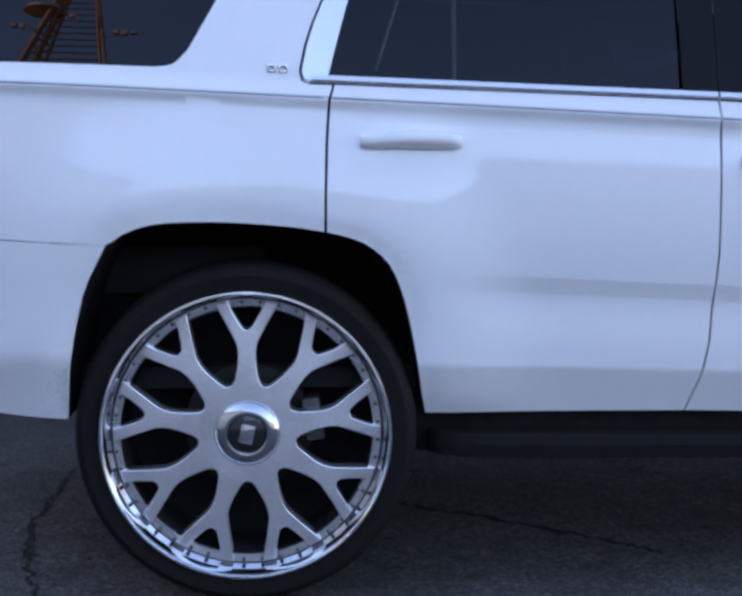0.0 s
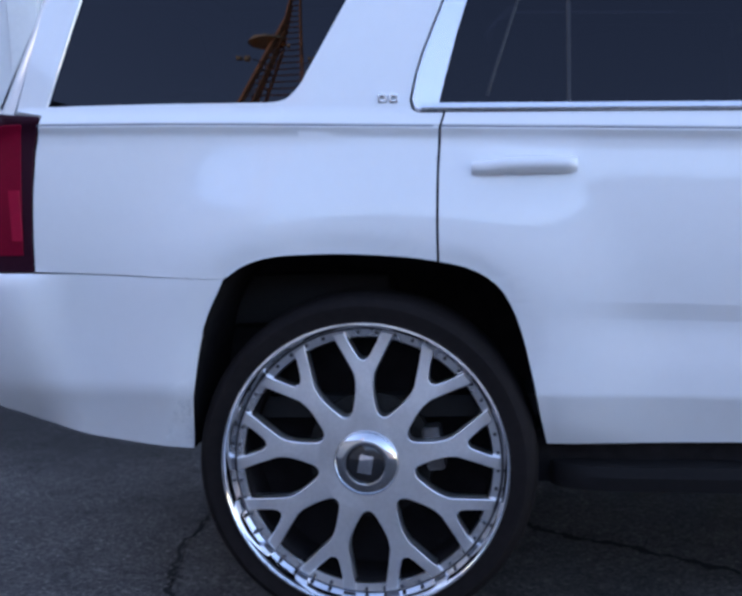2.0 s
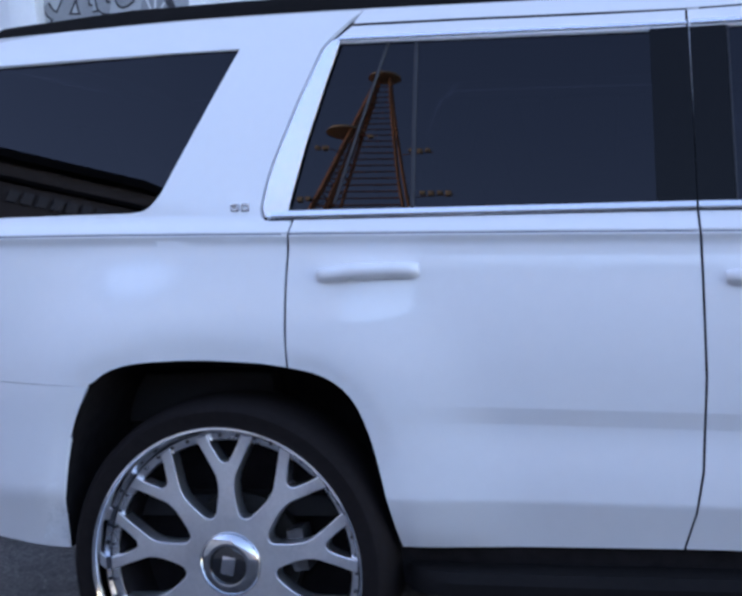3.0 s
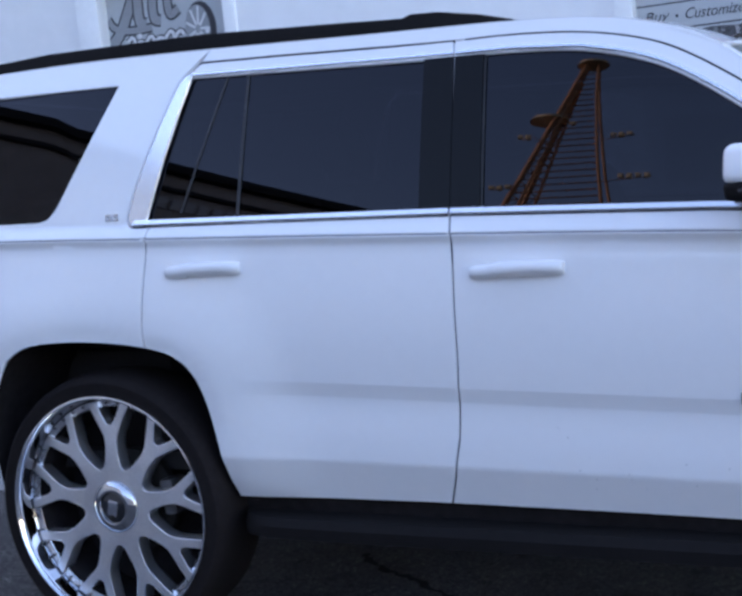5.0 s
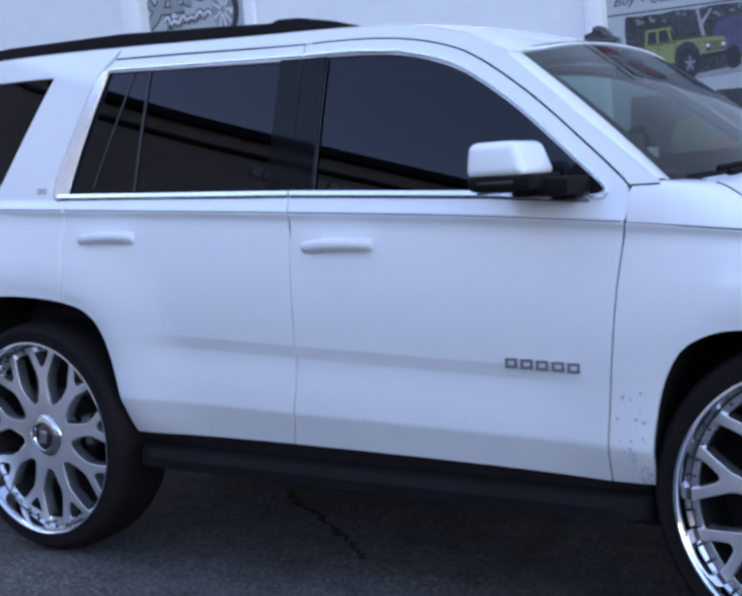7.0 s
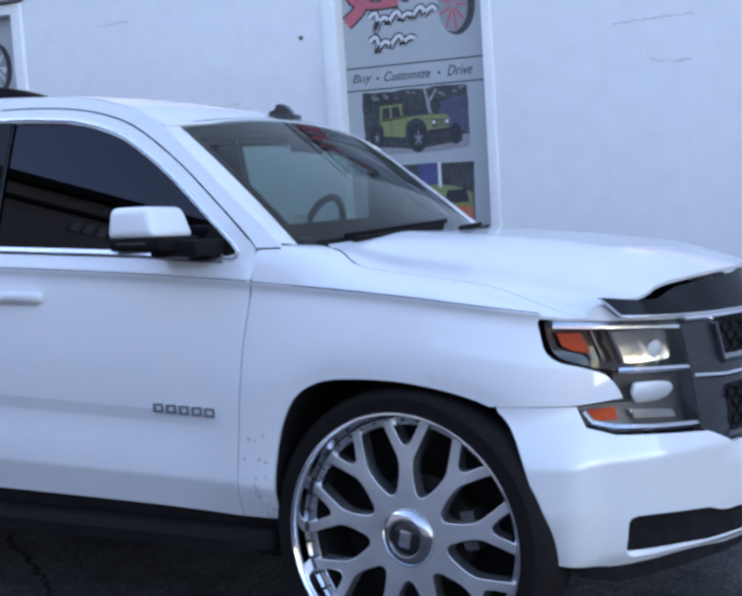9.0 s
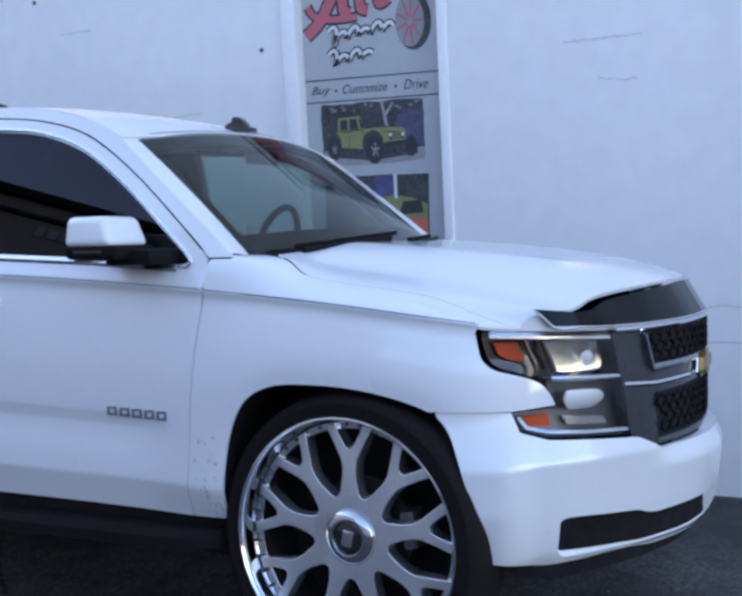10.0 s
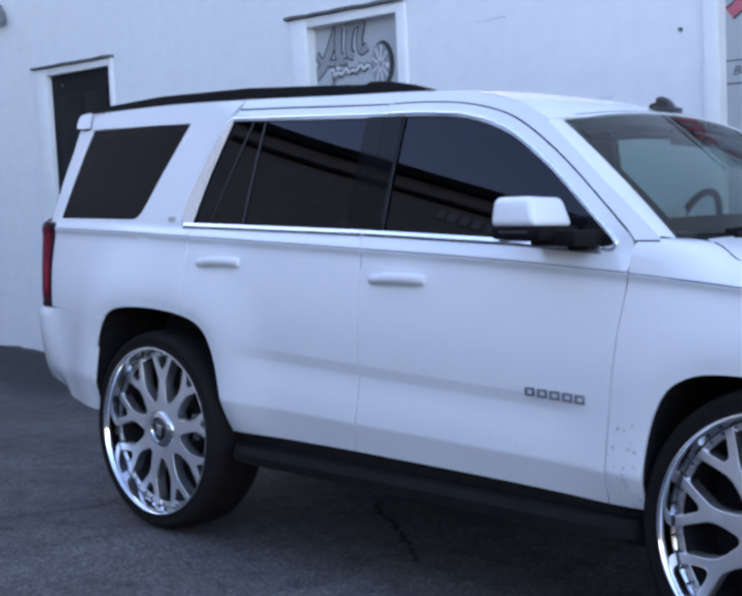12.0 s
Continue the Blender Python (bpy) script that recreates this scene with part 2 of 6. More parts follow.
def plate(outline, depth, frame_m, bevel=0.0, bm=None):
    """A flat plate of that depth from an outline in its own x, y, laid into the world by frame_m (its z points out)."""
    own = bmesh.new()
    f = own.faces.new([own.verts.new((x, y, 0)) for x, y in outline])
    if f.normal.z < 0 or f.calc_area() and (f.normal_update() or f.normal.z < 0):
        f.normal_flip()
    ext = bmesh.ops.extrude_face_region(own, geom=[f])
    bmesh.ops.translate(own, vec=(0, 0, depth), verts=[v for v in ext["geom"] if isinstance(v, bmesh.types.BMVert)])
    bmesh.ops.recalc_face_normals(own, faces=own.faces[:])
    if bevel > 0:
        top = [e for e in own.edges if all(v.co.z > depth - 1e-6 for v in e.verts)]
        bmesh.ops.bevel(own, geom=top, offset=bevel, segments=2, affect="EDGES", profile=0.5)
    bmesh.ops.triangulate(own, faces=[f for f in own.faces if len(f.verts) > 4])
    bmesh.ops.transform(own, matrix=frame_m, verts=own.verts[:])
    if bm is None:
        return own
    tmp = bpy.data.meshes.new("tmp")
    own.to_mesh(tmp)
    own.free()
    bm.from_mesh(tmp)
    bpy.data.meshes.remove(tmp)
    return bm


def curve_through(pts):
    """A smooth function through points (x, y) that doesn't overshoot."""
    xs, ys = np.array([p[0] for p in pts], float), np.array([p[1] for p in pts], float)
    h, d = np.diff(xs), np.diff(ys) / np.diff(xs)
    m = np.empty(len(xs))
    m[0], m[-1] = d[0], d[-1]
    for i in range(1, len(xs) - 1):
        m[i] = 0 if d[i - 1] * d[i] <= 0 else 3 * (h[i - 1] + h[i]) / ((2 * h[i] + h[i - 1]) / d[i - 1] + (h[i] + 2 * h[i - 1]) / d[i])

    def f(x):
        if x <= xs[0]:
            return float(ys[0] + m[0] * (x - xs[0]))
        if x >= xs[-1]:
            return float(ys[-1] + m[-1] * (x - xs[-1]))
        i = int(np.searchsorted(xs, x)) - 1
        t = (x - xs[i]) / h[i]
        return float((1 + 2 * t) * (1 - t) ** 2 * ys[i] + t * (1 - t) ** 2 * h[i] * m[i] + t * t * (3 - 2 * t) * ys[i + 1] + t * t * (t - 1) * h[i] * m[i + 1])

    return f


def ease(a, b, x):
    t = min(1.0, max(0.0, (x - a) / (b - a)))
    return t * t * (3 - 2 * t)


def bend(pts, n=8):
    """A smooth line through a few points."""
    v = [Vector((a, b)) for a, b in pts]
    out = []
    for i in range(len(v) - 1):
        p0, p1, p2, p3 = v[max(i - 1, 0)], v[i], v[i + 1], v[min(i + 2, len(v) - 1)]
        for k in range(n):
            t = k / n
            q = 0.5 * (2 * p1 + (p2 - p0) * t + (2 * p0 - 5 * p1 + 4 * p2 - p3) * t * t + (3 * p1 - p0 - 3 * p2 + p3) * t ** 3)
            out.append((q.x, q.y))
    return out + [tuple(v[-1])]


# ---- the car's outer form: depth of its side behind the widest plane, by length and height ----
HUB = 0.462
crease = curve_through([(-1.2, 1.408), (-0.6, 1.39), (0.22, 1.355), (1.27, 1.306), (2.0, 1.268), (2.44, 1.236), (2.9, 1.192), (3.37, 1.128), (3.6, 1.09)])


def belt(x):
    return 1.36 - 0.04 * (x - 1.27) - 0.008 * max(0.0, x - 1.27) ** 2


ARCH_R = [(-0.475, 0.506), (-0.462, 0.631), (-0.441, 0.763), (-0.404, 0.881), (-0.340, 0.977), (-0.246, 1.020), (-0.116, 1.028), (0.001, 1.025), (0.142, 1.013), (0.215, 1.001), (0.308, 0.974), (0.377, 0.917), (0.419, 0.818), (0.448, 0.687), (0.466, 0.581), (0.481, 0.506)]
ARCH_F = [(2.499, 0.474), (2.512, 0.620), (2.541, 0.761), (2.597, 0.871), (2.685, 0.923), (2.786, 0.936), (2.949, 0.931), (3.106, 0.905), (3.227, 0.863), (3.285, 0.805), (3.327, 0.672), (3.361, 0.533), (3.380, 0.420)]
ARCH_R, ARCH_F = bend(ARCH_R, 3), bend(ARCH_F, 3)
LOWER = curve_through([(0.40, 0.075), (0.50, 0.050), (0.56, 0.032), (0.60, 0.018), (0.622, 0.0100), (0.632, 0.0065), (0.638, 0.0050), (0.645, 0.0042), (0.70, 0.004), (0.80, 0.002), (0.9, -0.005), (1.0, -0.009), (1.09, -0.0075), (1.16, -0.002), (1.22, 0.005), (1.262, 0.0105), (1.278, 0.0105), (1.296, 0.004), (1.305, 0.0)])
FRONT_PLAN = [(2.9, 0.0), (3.1, 0.004), (3.2, 0.014), (3.3, 0.034), (3.4, 0.068), (3.5, 0.125), (3.58, 0.20), (3.65, 0.30), (3.725, 0.44), (3.795, 0.60), (3.85, 0.80), (3.87, 1.02)]
REAR_PLAN = [(-0.3, 0.0), (-0.5, 0.0), (-0.7, 0.006), (-0.85, 0.018), (-0.95, 0.032), (-1.05, 0.062), (-1.13, 0.115), (-1.19, 0.22), (-1.23, 0.50), (-1.25, 1.02)]
plan_front = curve_through(FRONT_PLAN[:8])
plan_rear = curve_through([(-x, y) for x, y in REAR_PLAN[1:7]])


def lean(t):
    """How far the glass and the pillars lean inwards at that height over the belt."""
    return 0.026 + 0.25 * t + 0.08 * t * t


def low(x, z):
    """The door tops and the roof sink a little towards the front."""
    return z - (0.005 + 0.017 * ease(-0.2, 1.2, x)) * max(0.0, z - belt(x)) / 0.48


def near_line(pts, x, z):
    best = 9.0
    for (ax, az), (bx, bz) in zip(pts, pts[1:]):
        dx, dz = bx - ax, bz - az
        t = min(1.0, max(0.0, ((x - ax) * dx + (z - az) * dz) / (dx * dx + dz * dz)))
        best = min(best, math.hypot(x - ax - t * dx, z - az - t * dz))
    return best


def side(x, z):
    """How far the skin of the car lies behind its widest plane."""
    zb, zc = belt(x), crease(x)
    if x < 2.5 and z >= zb:
        t = z - zb
        y = lean(t)
    elif z >= zc:
        y = 0.026 * min(1.5, (z - zc) / max(0.02, zb - zc if x < 2.5 else 0.05))
    else:
        zl = 0.63 - 0.03 * (x - 1.27)
        q = 0.645 + (z - zl) * ((1.305 - 0.645) / (zc - zl) if z > zl else 1.0)
        y = LOWER(q)
        # long sculpted line along the doors
        dz = z - (0.815 - 0.047 * (x - 1.27))
        run = ease(0.5, 0.8, x) * (1 - ease(2.15, 2.36, x))
        y += run * 0.0085 * (min(1.0, max(0.0, (0.043 - dz) / 0.043)) if dz > 0 else ease(-0.15, 0.0, dz))
        if z < 1.35:
            rear = x < 1.2
            d = near_line(ARCH_R, x, z) if rear else near_line(ARCH_F, x, z)
            if d < 0.36:
                k = ease(0.42, 0.58, z) if (x > 0.3 and rear) or (x < 2.7 and not rear) else 1.0
                y += k * ((-0.030 - 0.026 * ease(0.05, -0.36, x) if rear else -0.022) * ease(0.36, 0.05, d) + 0.006 * ease(0.05, 0.0, d))
    if x < 3.37:
        y += 0.0045 * math.exp(-(((z - zc) / 0.0028) ** 2))
    return y + (plan_front(x) if x > 2.9 else 0.0) + (plan_rear(-x) if x < -0.5 else 0.0)


def side_point(x, w):
    z = w + crease(x)
    return (x, side(x, z), low(x, z))


def plan_walk(pts, start):
    """Arc length along a plan line from its start value; gives a function from length to place and outward way."""
    fine = [Vector((x, y, 0)) for x, y in pts]
    # Catmull-Rom through the points
    path = []
    for i in range(len(fine) - 1):
        p0, p1, p2, p3 = fine[max(i - 1, 0)], fine[i], fine[i + 1], fine[min(i + 2, len(fine) - 1)]
        for k in range(12):
            t = k / 12
            path.append(0.5 * ((2 * p1) + (p2 - p0) * t + (2 * p0 - 5 * p1 + 4 * p2 - p3) * t * t + (3 * p1 - p0 - 3 * p2 + p3) * t ** 3))
    path.append(fine[-1])
    lens = [0.0]
    for a, b in zip(path, path[1:]):
        lens.append(lens[-1] + (b - a).length)

    def at(s):
        d = min(max(s - start, 0.0), lens[-1] - 1e-6)
        i = max(0, int(np.searchsorted(lens, d)) - 1)
        i = min(i, len(path) - 2)
        t = (d - lens[i]) / (lens[i + 1] - lens[i])
        p = path[i].lerp(path[i + 1], t)
        a, b = path[max(i - 3, 0)], path[min(i + 4, len(path) - 1)]
        w = (b - a).normalized()
        return p, w

    return at, start + lens[-1]


nose, NOSE_END = plan_walk(FRONT_PLAN, 2.9)
tail, TAIL_END = plan_walk(REAR_PLAN, 0.3)


def nose_point(s, z, out=0.0):
    p, w = nose(s)
    return Vector((p.x + w.y * out, p.y - w.x * out, z))


def tail_point(s, z, out=0.0):
    p, w = tail(s)
    return Vector((p.x + w.y * out, p.y + w.x * out, z))


def inset(poly, d):
    """An outline drawn in by d all round."""
    n, area = len(poly), 0.0
    for (ax, ay), (bx, by) in zip(poly, poly[1:] + poly[:1]):
        area += ax * by - bx * ay
    sgn, out = (1 if area > 0 else -1), []
    for i in range(n):
        p, q, r = Vector(poly[i - 1]), Vector(poly[i]), Vector(poly[(i + 1) % n])
        a, b = (q - p).normalized(), (r - q).normalized()
        na, nb = Vector((-a.y, a.x)) * sgn, Vector((-b.y, b.x)) * sgn
        m = na + nb
        m = m.normalized() * min(3.0, 1 / max(0.35, m.length / 2)) if m.length > 1e-6 else na
        out.append(tuple(q + m * d))
    return out


def skin(name, outline, mat, parent, form, us, ws, holes=(), lip=0.018, inward=(0, 1, 0), label="", both=False, extra=None):
    """A panel of a curved skin: the outline (u, w) is filled, cut along us and ws, bent by form(u, w), and given turned-in edges."""
    bm = bmesh.new()
    for loop in (outline, *holes):
        vs = [bm.verts.new((u, w, 0)) for u, w in loop]
        for a, b in zip(vs, vs[1:] + vs[:1]):
            bm.edges.new((a, b))
    bmesh.ops.triangle_fill(bm, use_beauty=True, use_dissolve=False, edges=bm.edges[:])
    lo = [min(v.co[k] for v in bm.verts) for k in (0, 1)]
    hi = [max(v.co[k] for v in bm.verts) for k in (0, 1)]
    for k, cuts in ((0, us), (1, ws)):
        for c in cuts:
            if lo[k] + 1e-4 < c < hi[k] - 1e-4:
                co, no = [0, 0, 0], [0, 0, 0]
                co[k], no[k] = c, 1
                bmesh.ops.bisect_plane(bm, geom=bm.verts[:] + bm.edges[:] + bm.faces[:], dist=1e-5, plane_co=co, plane_no=no)
    e = 0.002
    inward = Vector(inward)
    normals = {}
    for v in bm.verts:
        u, w = v.co.x, v.co.y
        p = Vector(form(u, w))
        n = (Vector(form(u + e, w)) - Vector(form(u - e, w))).cross(Vector(form(u, w + e)) - Vector(form(u, w - e))).normalized()
        if n.dot(inward) > 0:
            n = -n
        normals[v] = n
        v.co = p
    bm.normal_update()
    for f in bm.faces:
        if f.normal.dot(normals[f.verts[0]]) < 0:
            f.normal_flip()
    rim = [ed for ed in bm.edges if len(ed.link_faces) == 1]
    lips = {}
    fresh = []
    for ed in rim:
        for v in ed.verts:
            if v not in lips:
                a = bm.verts.new(v.co)
                b = bm.verts.new(v.co - normals[v] * lip)
                lips[v] = (a, b)
                fresh += [(a, v), (b, v)]
        p, q = ed.verts
        f0 = ed.link_faces[0]
        nf = bm.faces.new((lips[p][0], lips[q][0], lips[q][1], lips[p][1]))
        nf.normal_update()
        away = (p.co + q.co) / 2 - f0.calc_center_median()
        if nf.normal.dot(away) < 0:
            nf.normal_flip()
    bm.normal_update()
    for v, old in fresh:
        n = Vector((0, 0, 0))
        for f in v.link_faces:
            n += f.normal
        normals[v] = (n.normalized() + normals[old] * 0.6).normalized() if n.length > 0 else normals[old]
    bm.verts.index_update()
    order = [None] * len(bm.verts)
    for v in bm.verts:
        order[v.index] = normals[v]
    me = bpy.data.meshes.new(name)
    bm.to_mesh(me)
    bm.free()
    for p in me.polygons:
        p.use_smooth = True
    if both:
        n = len(me.vertices)
        co = [v.co.copy() for v in me.vertices]
        faces = [tuple(p.vertices) for p in me.polygons]
        verts = co + [Vector((v.x, CAR_W - v.y, v.z)) for v in co]
        faces += [tuple(i + n for i in reversed(f)) for f in faces]
        order += [Vector((v.x, -v.y, v.z)) for v in order]
        me = bpy.data.meshes.new(name)
        me.from_pydata(verts, [], faces)
        for p in me.polygons:
            p.use_smooth = True
    me.normals_split_custom_set_from_vertices(order)
    me.materials.append(mat)
    return part(name, me, mat, parent, label)


def warped(pts):
    return [(x, z - crease(x)) for x, z in pts]


US = [round(-1.2 + 0.05 * i, 3) for i in range(100)]
WS = [round(-0.440 - 0.0045 * i, 4) for i in range(20)] + [round(-0.655 - 0.005 * i, 4) for i in range(9)] + [0.6, 0.55, 0.5, 0.4, 0.3, 0.2, 0.1, 0.055, 0.03, 0.012, 0.007, 0.0035, 0.0, -0.0035, -0.007, -0.012, -0.02, -0.035, -0.06, -0.1, -0.15, -0.2, -0.25, -0.3, -0.34, -0.38, -0.41] + [round(-0.43 - 0.02 * i, 3) for i in range(10)] + [round(-0.64 - 0.02 * i, 3) for i in range(14)]


def body_panel(name, outline, parent, holes=(), label="", gap=0.0033, mat=None):
    o = warped(inset(outline, gap))
    return skin(name, o, mat or WHITE, parent, side_point, US, WS, [warped(h) for h in holes], label=label)


# outlines along the car (length, height)
SEAM_M = [(1.207, 0.504), (1.239, 0.603), (1.260, 0.710), (1.276, 0.946), (1.277, 1.200), (1.276, 1.296), (1.272, 1.360)]
FRONT_SEAM = [(2.457, 1.277), (2.443, 1.236), (2.419, 1.056), (2.390, 0.773), (2.362, 0.474)]
DOOR_TOP_F = [(1.268, 1.897), (1.45, 1.892), (1.65, 1.872), (1.82, 1.830), (1.95, 1.768), (2.13, 1.637), (2.31, 1.477), (2.42, 1.372), (2.452, 1.322)]
DOOR_TOP_R = [(0.325, 1.880), (0.385, 1.928), (0.70, 1.920), (1.0, 1.908), (1.268, 1.897)]
REAR_SEAM = [(0.212, 1.0015), (0.2125, 1.101), (0.216, 1.24), (0.223, 1.352), (0.235, 1.393), (0.168, 1.395), (0.153, 1.403), (0.146, 1.428), (0.160, 1.499), (0.178, 1.557), (0.203, 1.621), (0.240, 1.718), (0.278, 1.803), (0.303, 1.862)]
DOOR_TOP_F = bend(DOOR_TOP_F[:-1], 4) + [(2.444, 1.345), (2.456, 1.315)]
WIN_R = [(0.214, 1.418), (1.255, 1.380), (1.255, 1.846), (0.90, 1.862), (0.350, 1.882), (0.310, 1.762), (0.264, 1.610), (0.232, 1.488)]
WIN_F = [(1.290, 1.380), (2.345, 1.318)] + bend([(2.345, 1.318), (2.372, 1.325), (2.366, 1.345), (2.274, 1.430), (2.096, 1.590), (1.925, 1.715), (1.797, 1.777), (1.643, 1.820), (1.45, 1.840), (1.290, 1.846)], 4)[1:]
WIN_Q = [(-0.862, 1.450), (-0.235, 1.436), (-0.190, 1.443), (-0.160, 1.470), (-0.145, 1.49), (0.066, 1.884), (-0.732, 1.900), (-0.765, 1.80)]

WIN_Q = [(-0.862, 1.450), (-0.235, 1.436)] + bend([(-0.235, 1.436), (-0.190, 1.443), (-0.160, 1.470), (-0.145, 1.49)], 3)[1:] + WIN_Q[5:]


def dense(pts, step=0.05):
    out = []
    for (ax, az), (bx, bz) in zip(pts, pts[1:]):
        n = max(1, int(math.hypot(bx - ax, bz - az) / step))
        out += [(ax + (bx - ax) * k / n, az + (bz - az) * k / n) for k in range(n)]
    return out + [pts[-1]]


def on_side(pts, out=0.0, step=0.05):
    return [Vector((x, side(x, z) - out, low(x, z))) for x, z in dense(pts, step)]


# ---- ground and building ----
WALL_Y = 3.26


def ground_height(x, y):
    x = max(-9.0, min(9.0, x))
    lean = -math.tan(radians(3.2)) * (max(-6.0, min(y, 3.4)))
    return lean - 0.0027 * x * ease(-4.0, -1.5, y) - 0.020 * x * ease(2.1, 3.2, y)


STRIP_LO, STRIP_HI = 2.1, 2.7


def asphalt():
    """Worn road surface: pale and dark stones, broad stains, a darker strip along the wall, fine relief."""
    m = material("worn_asphalt", (0.06, 0.06, 0.06), rough=0.8)
    nt = m.node_tree
    b = nt.nodes["Principled BSDF"]
    co = nt.nodes.new("ShaderNodeTexCoord")

    def noise_at(scale, detail, rough=0.6):
        n = nt.nodes.new("ShaderNodeTexNoise")
        n.inputs["Scale"].default_value, n.inputs["Detail"].default_value, n.inputs["Roughness"].default_value = scale, detail, rough
        nt.links.new(co.outputs["Object"], n.inputs["Vector"])
        return n.outputs["Fac"]

    def ramp(src, stops):
        r = nt.nodes.new("ShaderNodeValToRGB")
        while len(r.color_ramp.elements) < len(stops):
            r.color_ramp.elements.new(0.5)
        for e, (pos, c) in zip(r.color_ramp.elements, stops):
            e.position, e.color = pos, (*c, 1)
        nt.links.new(src, r.inputs["Fac"])
        return r.outputs["Color"]

    def mix(a, bb, kind="MULTIPLY", fac=1.0):
        n = nt.nodes.new("ShaderNodeMix")
        n.data_type, n.blend_type = "RGBA", kind
        n.inputs["Factor"].default_value = fac
        nt.links.new(a, n.inputs["A"])
        nt.links.new(bb, n.inputs["B"])
        return n.outputs["Result"]

    base = ramp(noise_at(1.1, 8), [(0.30, (0.058, 0.0525, 0.0522)), (0.5, (0.092, 0.0835, 0.0815)), (0.72, (0.136, 0.125, 0.121))])
    stones = ramp(noise_at(58, 4, 0.8), [(0.34, (0.12, 0.12, 0.13)), (0.48, (0.7, 0.7, 0.7)), (0.60, (1.4, 1.4, 1.4)), (0.72, (3.8, 3.7, 3.6))])
    patches = ramp(noise_at(7, 8, 0.75), [(0.33, (0.35, 0.35, 0.36)), (0.46, (0.95, 0.95, 0.95)), (0.70, (1.3, 1.3, 1.3))])
    grit = ramp(noise_at(190, 3, 0.7), [(0.32, (0.25, 0.25, 0.26)), (0.5, (0.95, 0.95, 0.95)), (0.62, (1.35, 1.33, 1.3)), (0.74, (2.6, 2.5, 2.4))])
    col = mix(mix(mix(base, stones), patches), grit)
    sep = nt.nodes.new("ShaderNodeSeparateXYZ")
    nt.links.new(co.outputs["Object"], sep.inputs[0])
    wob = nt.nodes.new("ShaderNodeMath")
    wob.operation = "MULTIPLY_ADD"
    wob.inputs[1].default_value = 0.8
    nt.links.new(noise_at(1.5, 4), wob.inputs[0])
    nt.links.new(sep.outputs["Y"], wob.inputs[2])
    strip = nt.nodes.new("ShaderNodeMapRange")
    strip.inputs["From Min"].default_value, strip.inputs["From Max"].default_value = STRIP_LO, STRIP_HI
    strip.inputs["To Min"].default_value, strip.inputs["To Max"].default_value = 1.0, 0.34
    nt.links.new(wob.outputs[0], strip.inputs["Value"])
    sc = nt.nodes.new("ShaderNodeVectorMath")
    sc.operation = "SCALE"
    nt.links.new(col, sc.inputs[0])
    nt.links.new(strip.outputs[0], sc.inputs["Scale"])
    nt.links.new(sc.outputs[0], b.inputs["Base Color"])
    bu = nt.nodes.new("ShaderNodeBump")
    bu.inputs["Strength"].default_value, bu.inputs["Distance"].default_value = 0.8, 0.010
    nt.links.new(noise_at(130, 4, 0.7), bu.inputs["Height"])
    nt.links.new(bu.outputs["Normal"], b.inputs["Normal"])
    return m


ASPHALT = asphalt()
WALLPAINT = material("white_painted_stucco", (0.78, 0.78, 0.78), rough=0.7, grain=0.04, scale=8, bump=0.07, bump_scale=45)
TRIMPAINT = material("white_painted_trim", (0.80, 0.80, 0.79), rough=0.55, grain=0.04, scale=30, bump=0.05)
BANNER = material("grey_vinyl_banner", (0.42, 0.44, 0.45), rough=0.55, grain=0.04, scale=20)


def ground_line(lo, hi, fine_lo, fine_hi, step):
    coarse = [lo, lo / 2, lo / 5]
    return [v for v in coarse if v < fine_lo] + [fine_lo + step * i for i in range(int((fine_hi - fine_lo) / step) + 1)] + [v for v in (hi / 5, hi / 2, hi) if v > fine_hi]


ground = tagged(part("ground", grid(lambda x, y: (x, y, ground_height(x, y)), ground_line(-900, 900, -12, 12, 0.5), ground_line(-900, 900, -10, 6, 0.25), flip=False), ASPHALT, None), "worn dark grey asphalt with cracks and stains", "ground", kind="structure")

OPENINGS = [(-5.835, -4.795, 0.195, 2.735), (-2.172, -1.257, 0.65, 2.76), (1.211, 2.116, 0.65, 2.78)]
# top height and the run to -44 lie unseen, sized to block the sun
WALL_TOP, WALL_T = 6.2, 0.25


def wall_sheet():
    bm = bmesh.new()
    xs = sorted({-44.0, 16.0, *[v for o in OPENINGS for v in o[:2]]})
    for a, b in zip(xs, xs[1:]):
        o = next((o for o in OPENINGS if abs(o[0] - a) < 1e-6), None)
        for z0, z1 in ([(-0.5, o[2]), (o[3], WALL_TOP)] if o else [(-0.5, WALL_TOP)]):
            box(bm, a, b, WALL_Y, WALL_Y + WALL_T, z0, z1)
    bmesh.ops.remove_doubles(bm, verts=bm.verts[:], dist=1e-4)
    return bm


wall_north = tagged(part("wall_north", wall_sheet(), WALLPAINT, None), "white painted stucco wall of a low commercial building", "wall", kind="structure")


# ---- the car ----
suv = thing("suv", (1.35, 1.02, 0), "white full-size SUV with oversized polished wheels and black running boards", "car")

